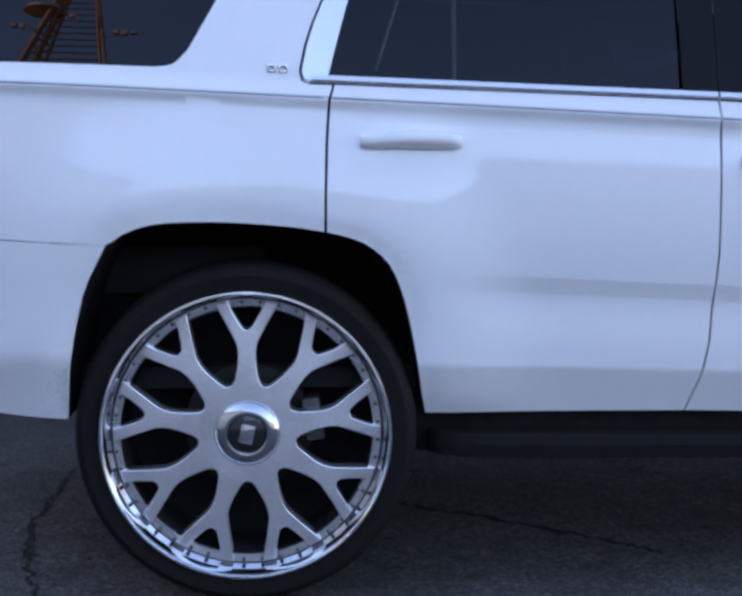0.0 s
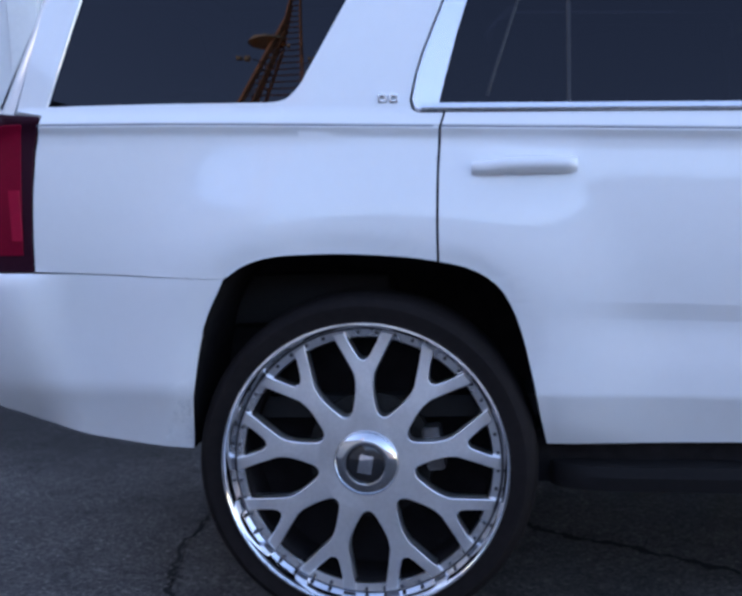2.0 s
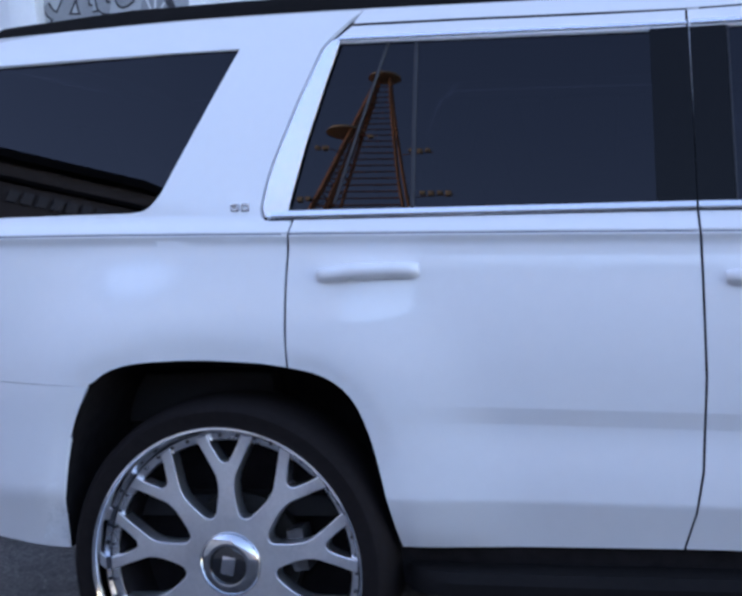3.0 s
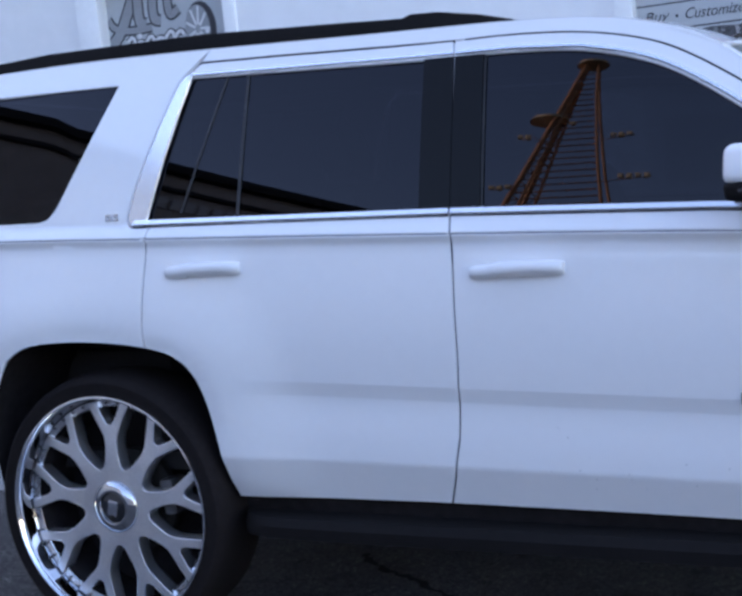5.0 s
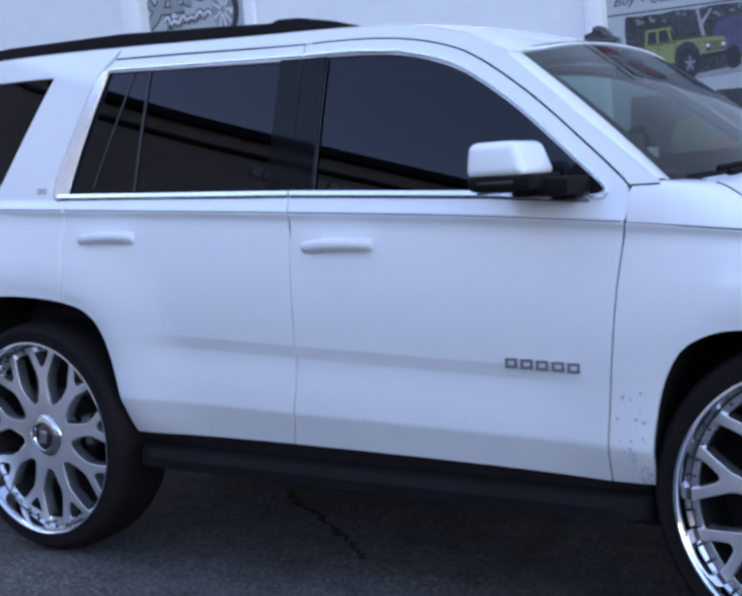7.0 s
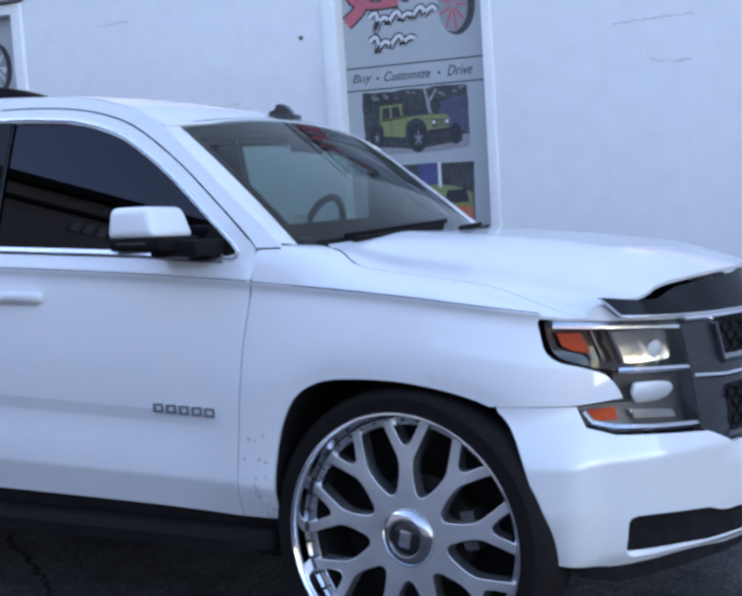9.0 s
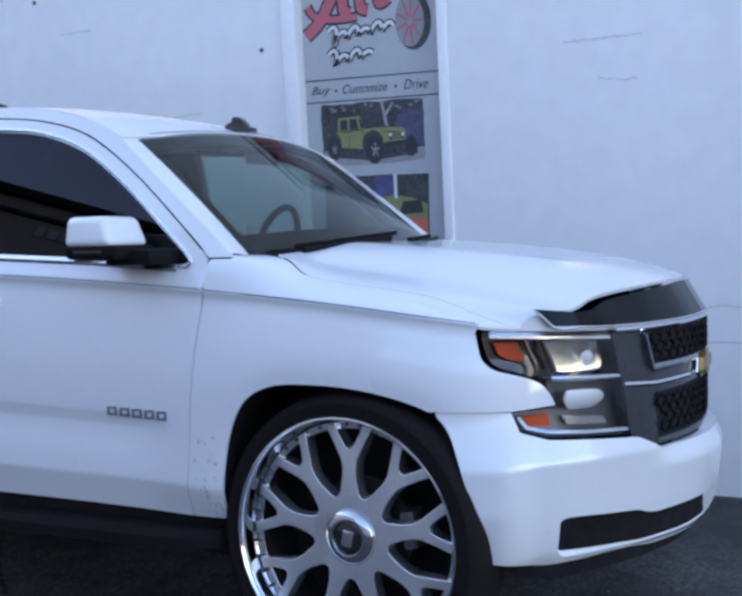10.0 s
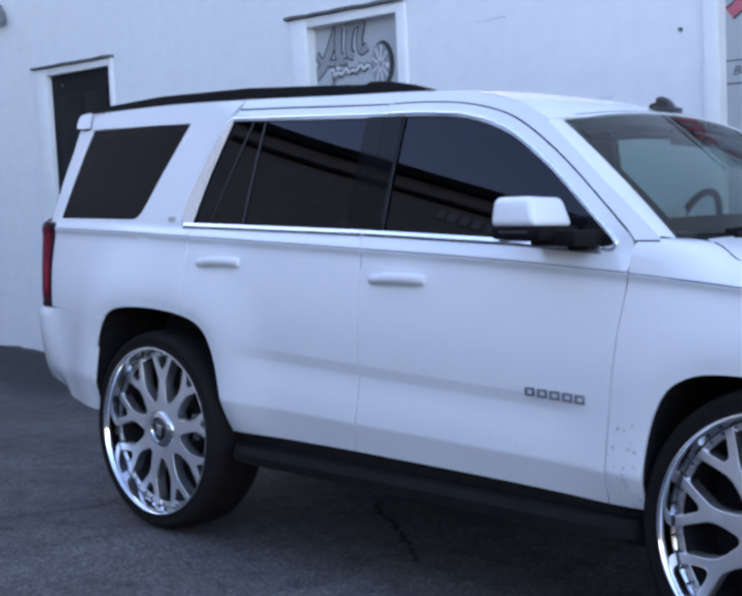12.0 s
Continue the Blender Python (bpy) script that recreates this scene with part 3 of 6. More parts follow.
rear_door_outline = [p for p in ARCH_R[::-1] if p[0] > 0.222] + REAR_SEAM + DOOR_TOP_R + SEAM_M[::-1]
rear_door = body_panel("rear_door", rear_door_outline, suv, holes=[WIN_R], label="white rear passenger door")
front_door_outline = SEAM_M[:-1] + [(1.272, 1.36)] + DOOR_TOP_F + FRONT_SEAM
front_door = body_panel("front_door", front_door_outline, suv, holes=[WIN_F], label="white front passenger door")
ROOF_EDGE = [(0.30, 1.975), (-0.30, 1.985), (-0.80, 1.985)]
quarter_outline = [(0.142, 1.013), (0.188, 1.0055)] + [(x - 0.001, z) for x, z in REAR_SEAM] + [(0.320, 1.885), (0.378, 1.938), (0.42, 1.97)] + ROOF_EDGE + [(-0.825, 1.955), (-0.90, 1.70), (-0.955, 1.44), (-0.876, 1.424), (-0.895, 1.33), (-0.904, 1.22), (-0.909, 1.10), (-0.911, 0.996), (-0.36, 0.968)] + [p for p in ARCH_R if -0.345 < p[0] < 0.13]
quarter = body_panel("quarter_panel", quarter_outline, suv, holes=[WIN_Q], label="white rear quarter panel")
FENDER_TOP = [(3.375, crease(3.375)), (3.2, crease(3.2)), (3.0, crease(3.0)), (2.8, crease(2.8)), (2.6, crease(2.6)), (2.449, crease(2.449))]
fender_outline = FRONT_SEAM[1:][::-1] + FENDER_TOP[::-1][1:] + [(3.362, 1.100)] + bend([(3.372, 1.06), (3.385, 1.02), (3.42, 0.990), (3.48, 0.972), (3.532, 0.948), (3.560, 0.910), (3.574, 0.872)], 3) + [(3.46, 0.8600), (3.242, 0.8630)] + [p for p in ARCH_F[::-1] if p[0] < 3.235]
fender = body_panel("front_fender", fender_outline, suv, label="white front fender")
FAR = {p.name: opposite(p) for p in (rear_door, front_door, quarter, fender)}

# side rail and windscreen pillar between the doors and the roof
RAIL_IN = bend([(0.42, 1.972), (1.0, 1.955), (1.45, 1.935), (1.70, 1.910), (1.90, 1.855), (2.02, 1.795), (2.25, 1.600), (2.53, 1.358)], 4)
rail_outline = [(0.385, 1.931), (0.70, 1.923), (1.0, 1.911)] + [(x + 0.001 * ease(1.7, 2.2, x), z + 0.001) for x, z in DOOR_TOP_F[:-2]] + [(2.449, 1.341), (2.545, 1.341)] + RAIL_IN[::-1]


def rail_form(x, w):
    z = w + crease(x)
    zb = belt(x)
    t = max(0.0, z - zb)
    y = lean(t) if z > zb else 0.026 * (z - crease(x)) / (zb - crease(x))
    if x > 2.3:
        y += 0.5 * ease(2.3, 2.9, x) * ease(0.0, 0.3, z - crease(x)) * (z - crease(x))
    return (x, y, low(x, z))


opposite(part("pillar_seam", sweep([Vector(rail_form(x, 1.3395 - crease(x))) + Vector((0, -0.0012, 0)) for x in [2.456 + 0.01 * i for i in range(9)]], 0.004, 0.001, (0, -1, 0)), DARK, suv))
pillar = skin("side_rail", warped(inset(rail_outline, 0.002)), WHITE, suv, rail_form, US, WS, label="white roof side rail and windscreen pillar")
opposite(pillar)


def roof_form(x, v):
    """v runs from the near edge (0) over the middle (0.5) to the far edge (1)."""
    edge_z = curve_through([(-0.85, 1.985), (-0.3, 1.985), (0.30, 1.976), (1.0, 1.956), (1.45, 1.936), (1.70, 1.911), (1.90, 1.857), (2.05, 1.78)])(x)
    zb = belt(x)
    edge_y = lean(edge_z - zb)
    edge_z = low(x, edge_z)
    c = 1 - (2 * v - 1) ** 2
    crown = 0.040 * (1 - 0.35 * ease(1.2, 2.1, x))
    z = edge_z + crown * c ** 0.75
    return (x + 0.065 * ease(1.5, 2.0, x) * c, edge_y + v * (CAR_W - 2 * edge_y), z)


part("roof", thick(grid(roof_form, [-0.84 + 0.06 * i for i in range(49)], [i / 24 for i in range(25)]), -0.02), WHITE, suv, "white roof panel")


def screen_form(u, v):
    """u up the windscreen, v across it; flat in the middle, curved towards its sides."""
    c = 1 - abs(2 * v - 1) ** 2.2
    lo = Vector((2.515 + 0.20 * c, 0.165 + v * (CAR_W - 0.33), 1.352 + 0.02 * c))
    hi = Vector((2.025 + 0.060 * c, 0.236 + v * (CAR_W - 0.472), 1.776 + 0.056 * c))
    p = lo.lerp(hi, u)
    p.z += 0.025 * u * (1 - u) * 2
    return p


part("windshield", grid(screen_form, [i / 10 for i in range(11)], [i / 20 for i in range(21)], flip=True), WINDSHIELD, suv, "clear curved windshield")


# white faces between the side rails and the glass, and over its top edge
face_rows = bend([(1.90, 1.855), (2.02, 1.795), (2.135, 1.700), (2.25, 1.600), (2.39, 1.482), (2.53, 1.358)], 4)


def pillar_face(i, v):
    x, z = face_rows[int(i)]
    a = Vector(rail_form(x - 0.006, z - 0.006 - crease(x - 0.006))) + Vector((0, -0.0015, 0.0015))
    b = Vector(screen_form(1.0 - (x - 1.98) / (2.515 - 1.98) if x > 1.98 else 1.03, 0.004))
    return a.lerp(b, v) + Vector((0, -0.01, 0.02)) * (v * (1 - v))


opposite(part("pillar_face", grid(pillar_face, range(len(face_rows)), [0, 0.25, 0.5, 0.75, 1], flip=True), WHITE, suv))
part("roof_header", grid(lambda u, v: Vector(roof_form(2.04, v)).lerp(Vector(screen_form(0.975, v)), u) + Vector((0, 0, 0.012 * u * (1 - u) + 0.004 * u)), [0, 0.25, 0.5, 0.75, 1], [i / 24 for i in range(25)]), WHITE, suv)


# hood with its raised middle
NOSE_LINE = [(s, nose_point(s, 0.0)) for s in [3.40 + (NOSE_END - 3.40) * i / 160 for i in range(161)]]
hood_front = curve_through([(3.35, 1.122), (3.50, 1.112), (3.54, 1.118), (3.58, 1.142), (3.62, 1.150), (3.70, 1.150), (3.77, 1.157), (3.83, 1.175), (4.01, 1.195), (4.33, 1.213), (4.70, 1.217)])
hood_mid = curve_through([(2.6, 1.385), (2.8, 1.372), (3.2, 1.335), (3.5, 1.295), (3.7, 1.258), (3.85, 1.225)])
hood_low = curve_through([(2.4, 1.345), (2.6, 1.331), (2.8, 1.274), (3.2, 1.210), (3.4, 1.165), (3.6, 1.120), (3.8, 1.06)])


def nose_at(half):
    """Length along the nose and place of its line at that distance from the car's side."""
    ys = [p.y for _, p in NOSE_LINE]
    return float(np.interp(half, ys, [s for s, _ in NOSE_LINE])), float(np.interp(half, ys, [p.x for _, p in NOSE_LINE]))


def hood_rise(x, half):
    """One rounded section from the crease over the wing up to the raised middle."""
    zc, low, mid = crease(x) - 0.003, hood_low(x), hood_mid(x)
    inner = max(0.0, half - (plan_front(x) if 2.9 < x else 0.0) * (1 - ease(3.2, 3.5, x)))
    return zc + (low - zc) * (1 - math.exp(-inner / 0.055)) + (mid - low) * (0.4 * ease(0.02, 0.45, half) + 0.6 * ease(0.26, 0.62, half))


def hood_form(x, y):
    half = min(y, CAR_W - y)
    s, x1 = nose_at(half)
    z = hood_rise(x, half) + (hood_front(s) - hood_rise(x1, half)) * ease(0.30, 0.02, x1 - x)
    return (x, y, z)


def hood_sheet():
    ys = [0.115 + 0.9 * (j / 30) ** 1.3 for j in range(31)]
    ys = ys + [CAR_W - y for y in ys[::-1]]

    def f(u, y):
        half = min(y, CAR_W - y)
        c = max(0.0, 1 - (2 * (y - 0.165) / (CAR_W - 0.33) - 1) ** 2) if half > 0.165 else 0.0
        x0 = max(2.555 + 0.21 * c, 2.672 - 1.0 * (half - 0.165)) if half > 0.165 else 2.672 + 0.09 * ((0.165 - half) / 0.05) ** 1.4
        s, x1 = nose_at(half)
        x1 -= 0.004 + 0.026 * ease(3.52, 3.62, s) + 0.028 * ease(3.64, 3.90, s)
        return hood_form(x0 + (x1 - x0) * u, y)

    return thick(grid(f, [i / 30 for i in range(31)], ys), -0.012)


part("hood", hood_sheet(), WHITE, suv, "white hood with a raised middle")


def fender_cap(u, v):
    """From the crease inwards to the windscreen's corner and the edge of the hood."""
    start = 2.449 + 0.013 * ease(0.0, 0.35, v)
    x = start + (3.488 - start) * u
    y0 = side(min(x, 3.37), crease(min(x, 3.37))) - plan_front(min(x, 3.37)) * (x > 2.9) + (plan_front(x) if x > 2.9 else 0.0)
    k = ease(2.665, 2.765, x)
    y1 = max(y0 + 0.001, 0.165 + (0.1185 - 0.165) * k)
    y = y0 + (y1 - y0) * v
    z0 = crease(x) - 0.004 if x < 3.37 else 1.124 - 0.014 * ease(3.37, 3.43, x)
    a = z0 + (1.349 - z0) * (1 - (1 - v) ** (9.0 - 6.6 * ease(2.52, 2.78, x)))
    b = hood_form(x, y)[2]
    q = ease(2.50, 2.78, x)
    return (x, y, a + (b - a) * q - 0.001 - 0.0012 * v)


edge = [Vector(fender_cap(u / 200, 1.0)) + Vector((0.002, 0, 0.0006)) for u in range(38, 78, 2)]
seam_line = part("hood_seam", sweep(edge, lambda t: 0.005 * (1 - 0.6 * t), 0.001, (0, -0.5, 1)), DARK, suv)
opposite(seam_line)
cap = part("fender_top", thick(grid(fender_cap, [i / 40 for i in range(41)], [(i / 16) ** 1.5 for i in range(17)]), -0.008), WHITE, suv)
opposite(cap)

# glass
def side_glass(outline, door, mat, label, grow=-0.012, depth=0.014):
    def form(x, w):
        z = w + crease(x)
        flat = 0.017 * max(0.0, -0.15 - x) - (plan_rear(-x) if x < -0.5 else 0.0)
        lean = -0.014 * (z - 1.63) * ease(0.12, 0.02, x)
        return (x, side(x, z) + flat + lean + depth, low(x, z))

    return skin("window_glass", warped(inset(outline, grow)), mat, door, form, US, WS, lip=0.004, label=label)


for panel, outline in ((rear_door, WIN_R), (quarter, WIN_Q), (front_door, WIN_F)):
    near = side_glass(outline, panel, TINT, "dark tinted side window")
    far_panel = FAR[panel.name]
    pane = opposite(near, far_panel)
    if panel is front_door:
        pane.data = pane.data.copy()
        pane.data.materials[0] = TINT_LIGHT
        pane["label"] = "lightly tinted driver side window"

# rocker and running board
part("rocker", thick(grid(lambda x, v: (x, 0.105 + 0.05 * v, 0.515 - 0.03 * (x - 1.27) - 0.15 * v), [0.46 + 0.1 * i for i in range(21)], [0, 0.5, 1]), -0.02), DARK, suv)
bm = bmesh.new()
for x0, x1 in ((0.50, 2.48),):
    sweep([(x, 0.02 + 0.05 * abs((2 * x - x0 - x1) / (x1 - x0)) ** 16, 0.390 - 0.010 * (x - 1.5)) for x in [x0 + (x1 - x0) * (0.5 - 0.5 * math.cos(math.pi * i / 30)) for i in range(31)]], lambda t: 0.135 * (1 - 0.75 * abs(math.cos(math.pi * t)) ** 24), 0.060, (0, 0, 1), bm)
board = part("running_board", bm, PLASTIC, suv, "black ribbed running board")
opposite(board)

# floor pan and wheel housings
part("floor_pan", boxed(-0.45, 3.3, 0.30, CAR_W - 0.30, 0.44, 0.56), DARK, suv)
# unseen bars added to keep the wall's bounce light off the ground beneath
opposite(part("frame_rail", boxed(0.42, 2.46, 0.44, 0.54, 0.33, 0.45, 0.02), DARK, suv, "unseen dark bar added to block light under the car"))


def arch_liner(pts):
    def f(i, v):
        x, z = pts[int(i)]
        return (x, side(x, z) + 0.006 + 0.40 * v, z + 0.01 * v)
    return grid(f, range(len(pts)), [0, 0.5, 1])


for pts in (ARCH_R, ARCH_F):
    a = part("wheel_housing", arch_liner(pts), WELL, suv)
    opposite(a)
    xs = [p[0] for p in pts]
    b = part("inner_housing", boxed(min(xs) - 0.12, max(xs) + 0.12, 0.40, 0.44, 0.47, 1.20), WELL, suv)
    opposite(b)


# wheels
def make_wheel(cx, HUB, OUT):
    wheel = part("wheel", revolve([(0.373, 0.008), (0.3705, 0.020), (0.3685, 0.045), (0.3645, 0.063)], (cx, OUT - 0.012, HUB), 128), MIRRORED, suv, "polished multi-piece wheel")
    part("ring", revolve([(0.366, 0.0615), (0.342, 0.064), (0.338, 0.068), (0.338, 0.085)], (cx, OUT - 0.012, HUB), 96), SATIN, wheel, "satin bolt ring")
    part("ring_seam", revolve([(0.3658, 0.0606), (0.3622, 0.0611)], (cx, OUT - 0.012, HUB), 96), RIVET, wheel, "thin dark joint")
    # chrome barrel in near-black: the shade of its depth is in the colour
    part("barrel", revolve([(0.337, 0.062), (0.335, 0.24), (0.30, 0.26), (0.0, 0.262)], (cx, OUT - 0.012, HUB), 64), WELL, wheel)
    part("tyre", revolve([(0.386, 0.0), (0.41, -0.006), (0.430, -0.007), (0.445, 0.004), (0.453, 0.022), (0.459, 0.05), (0.462, 0.09), (0.462, 0.19), (0.455, 0.24), (0.43, 0.285), (0.392, 0.28), (0.38, 0.25), (0.374, 0.02)], (cx, OUT - 0.012, HUB), 96), TYRE, wheel, "low-profile black tyre")
    part("lip", revolve([(0.372, 0.008), (0.376, -0.006), (0.381, -0.012), (0.387, -0.011), (0.388, -0.003), (0.387, 0.012), (0.372, 0.012)], (cx, OUT - 0.012, HUB), 128), POLISHED, wheel, "polished outer rim lip")
    FACE_Y = OUT + 0.046  # the spokes lie a little behind the lip
    centre = Matrix.Translation((cx, FACE_Y, HUB)) @ Matrix(((1, 0, 0, 0), (0, 0, -1, 0), (0, 1, 0, 0), (0, 0, 0, 1)))
    # one spoke with a forked end, as an outline in the wheel's plane
    ol = [(0.0300, 0.080), (0.0455, 0.125), (0.0452, 0.1265), (0.0390, 0.1305), (0.0345, 0.1370), (0.0312, 0.1480), (0.0284, 0.164), (0.0252, 0.184), (0.0236, 0.205), (0.0240, 0.222), (0.0285, 0.244), (0.041, 0.268), (0.060, 0.304), (0.0815, 0.342), (0.0835, 0.350), (0.0510, 0.356), (0.0475, 0.350), (0.036, 0.325), (0.020, 0.297), (0.011, 0.284), (0.0, 0.280)]
    outline = ol + [(-x, y) for x, y in ol[-2::-1]]
    proto = plate(outline, 0.052, Matrix.Translation((0, 0, -0.042)), bevel=0.003)
    for v in proto.verts:
        r = math.hypot(v.co.x, v.co.y)
        v.co.z += 0.004 - 0.006 * ease(0.13, 0.35, r)
    me = to_mesh(proto, "spoke", BRUSHED, 14)
    for k in range(9):
        place_under(new("spoke", me), wheel, centre @ Matrix.Rotation(radians(40 * k), 4, "Z"))
    part("hub_face", revolve([(0.0, 0.02), (0.0, -0.0143), (0.06, -0.0143), (0.131, -0.0142), (0.131, 0.0)], (cx, FACE_Y, HUB), 72), BRUSHED, wheel)
    part("centre_cap", revolve([(0.091, -0.006), (0.088, -0.019), (0.083, -0.025), (0.066, -0.0335), (0.058, -0.0355), (0.0535, -0.034), (0.0505, -0.028)], (cx, FACE_Y, HUB), 64), CAPMETAL, wheel, "polished round centre cap")
    part("cap_badge", revolve([(0.0, -0.031), (0.045, -0.030), (0.052, -0.026)], (cx, FACE_Y, HUB), 48), GLOSSBLACK, wheel, "black round cap badge")
    mark = bmesh.new()
    box(mark, -0.019, 0.019, FACE_Y - 0.0335, FACE_Y - 0.0305, -0.025, 0.025, 0.003, Matrix.Translation((cx, 0, HUB)) @ Matrix.Rotation(radians(12), 4, "Y"))
    part("cap_mark", mark, CHROME, wheel)
    letter = bmesh.new()
    box(letter, -0.0045, 0.0045, 0.135, 0.245, 0.0, 0.0012)
    turn_to = radians(80 if cx < 1 else 40)
    bmesh.ops.transform(letter, matrix=centre @ Matrix.Rotation(turn_to, 4, "Z") @ Matrix.Translation((0, 0, 0.0145 - 0.006)), verts=letter.verts[:])
    part("spoke_mark", letter, POLISHED, wheel)
    stud = bmesh.new()
    bmesh.ops.create_cone(stud, cap_ends=True, segments=8, radius1=0.0055, radius2=0.0042, depth=0.009, matrix=Matrix.Rotation(radians(90), 4, "X"))
    stud_me = to_mesh(stud, "rivet", RIVET)
    for k in range(45):
        a = radians(8 * k + 4)
        place_under(new("rivet", stud_me), wheel, Matrix.Translation((cx + 0.3545 * math.cos(a), OUT + 0.046, HUB + 0.3545 * math.sin(a))))
    part("brake_disc", revolve([(0.0, 0.11), (0.10, 0.10), (0.105, 0.13), (0.175, 0.132), (0.178, 0.158), (0.0, 0.16)], (cx, OUT, HUB), 64), IRON, wheel, "dull iron brake disc")
    a0 = radians(8)
    cal = bmesh.new()
    box(cal, 0.155, 0.205, 0.085, 0.17, -0.060, 0.060, 0.010)
    bmesh.ops.transform(cal, matrix=Matrix.Translation((cx, OUT, HUB)) @ Matrix.Rotation(-a0, 4, "Y"), verts=cal.verts[:])
    part("brake_caliper", cal, CALIPER, wheel)
    return wheel


for cx, high, out, steer in ((0.0, HUB, -0.018, 0.0), (2.947, HUB - 0.006, -0.010, -4.5)):
    wheel = make_wheel(cx, high, out)
    pivot = Vector((cx, out + 0.05, high))
    wheel.matrix_basis = Matrix.Translation(pivot) @ Matrix.Rotation(radians(steer), 4, "Z") @ Matrix.Translation(-pivot) @ wheel.matrix_basis
    opposite(wheel)

# ---- front end ----
FRONT_IN = (-0.7, 0.7, 0)
NS = [round(3.2 + 0.035 * i, 3) for i in range(40)]
BUMP_OUT = curve_through([(0.37, -0.035), (0.42, 0.0), (0.50, 0.018), (0.58, 0.028), (0.66, 0.039), (0.685, 0.0430), (0.695, 0.0440), (0.703, 0.0435), (0.712, 0.0415), (0.735, 0.034), (0.76, 0.0255), (0.80, 0.013), (0.86, 0.0)])


def bumper_form(s, z):
    lead = side(min(s, 3.3), z) - plan_front(min(s, 3.3))
    k = ease(3.3, 3.6, s)
    return nose_point(s, z, -lead * (1 - k) + BUMP_OUT(z) * ease(3.25, 3.6, s) * (1 - 0.8 * ease(0.62, 0.70, z) * ease(3.98, 4.15, s)) + 0.042 * ease(3.85, 4.5, s) + 0.056 * ease(3.56, 3.42, s) * ease(0.86, 0.68, z))


E = NOSE_END
LOW_GRILLE = [(3.612, 0.512), (3.612, 0.430), (3.622, 0.410), (3.645, 0.400), (4.0, 0.384), (E - 0.012, 0.382), (E - 0.012, 0.490), (4.04, 0.483), (4.00, 0.489), (3.95, 0.504), (3.70, 0.526), (3.64, 0.529), (3.62, 0.524)]
front_bumper = skin("front_bumper", [(3.245, 0.8625)] + [p for p in ARCH_F if p[0] > 3.25 and p[1] > 0.43] + [(3.376, 0.411), (3.618, 0.370), (3.95, 0.358), (E, 0.358), (E, 0.690), (4.06, 0.690), (3.935, 0.742), (3.578, 0.772), (3.490, 0.800), (3.468, 0.8595)], WHITE, suv, bumper_form, NS, [0.40, 0.43, 0.46, 0.5, 0.54, 0.58, 0.62, 0.65, 0.665, 0.68, 0.688, 0.695, 0.70, 0.706, 0.713, 0.722, 0.74, 0.77, 0.8, 0.83], holes=[LOW_GRILLE], inward=FRONT_IN, both=True, lip=0.06, label="white front bumper")


def nose_skin(name, outline, mat, parent, out, label="", lip=0.01, both=False):
    return skin(name, outline, mat, parent, lambda s, z: nose_point(s, z, out(s, z) if callable(out) else out), NS, [0.5, 0.6, 0.7, 0.8, 0.9, 1.0, 1.1], lip=lip, inward=FRONT_IN, both=both, label=label)


nose_skin("lower_grille", inset(LOW_GRILLE[:5] + [(E, 0.382), (E, 0.490)] + LOW_GRILLE[7:], -0.01), WELL, front_bumper, lambda s, z: -0.03 + 0.042 * ease(3.85, 4.5, s), "black lower intake", both=True)
nose_skin("valance", [(3.38, 0.415), (E, 0.372), (E, 0.327), (3.60, 0.330), (3.48, 0.350)], WELL, front_bumper, -0.03, "black air dam", both=True)


def nose_bar(pts, wide, deep, mat, parent, label="", name="trim_strip", out=0.0):
    """A bar on the nose through (s, z, out) points."""
    path = []
    for (s0, z0), (s1, z1) in zip(pts, pts[1:]):
        n = max(2, int(abs(s1 - s0) / 0.03))
        path += [nose_point(s0 + (s1 - s0) * k / n, z0 + (z1 - z0) * k / n, out) for k in range(n)]
    path.append(nose_point(*pts[-1], out))

    def outward(p):
        return (0.75, -0.66, 0.75) if p.x < 3.8 else (1, -0.2, 0.75)

    return part(name, sweep(path, wide, deep, outward), mat, parent, label)


# headlights: a deep black housing, lamps, reflectors and a clear lens
UPPER = [(3.384, 1.097), (3.392, 1.106), (3.42, 1.108), (3.842, 1.084), (3.887, 0.938), (3.580, 0.950)] + bend([(3.580, 0.950), (3.50, 0.975), (3.435, 0.995), (3.400, 1.030), (3.384, 1.097)], 3)[1:-1]
LOWER_LAMP = [(3.582, 0.957), (3.887, 0.936), (3.936, 0.748), (3.580, 0.778), (3.497, 0.806), (3.474, 0.857), (3.592, 0.864)]


def recess(outline, depth, parent, mat):
    """The walls and the back of a lamp."""
    bm = bmesh.new()
    ring = dense(outline + outline[:1], 0.03)[:-1]
    rows = [[bm.verts.new(nose_point(s, z, -d)) for s, z in ring] for d in (0.0, depth)]
    n = len(ring)
    for i in range(n):
        bm.faces.new((rows[0][i], rows[0][(i + 1) % n], rows[1][(i + 1) % n], rows[1][i]))
    mid = bm.verts.new(nose_point(sum(s for s, _ in ring) / n, sum(z for _, z in ring) / n, -depth))
    for i in range(n):
        bm.faces.new((rows[1][i], rows[1][(i + 1) % n], mid))
    return part("housing", bm, mat, parent)


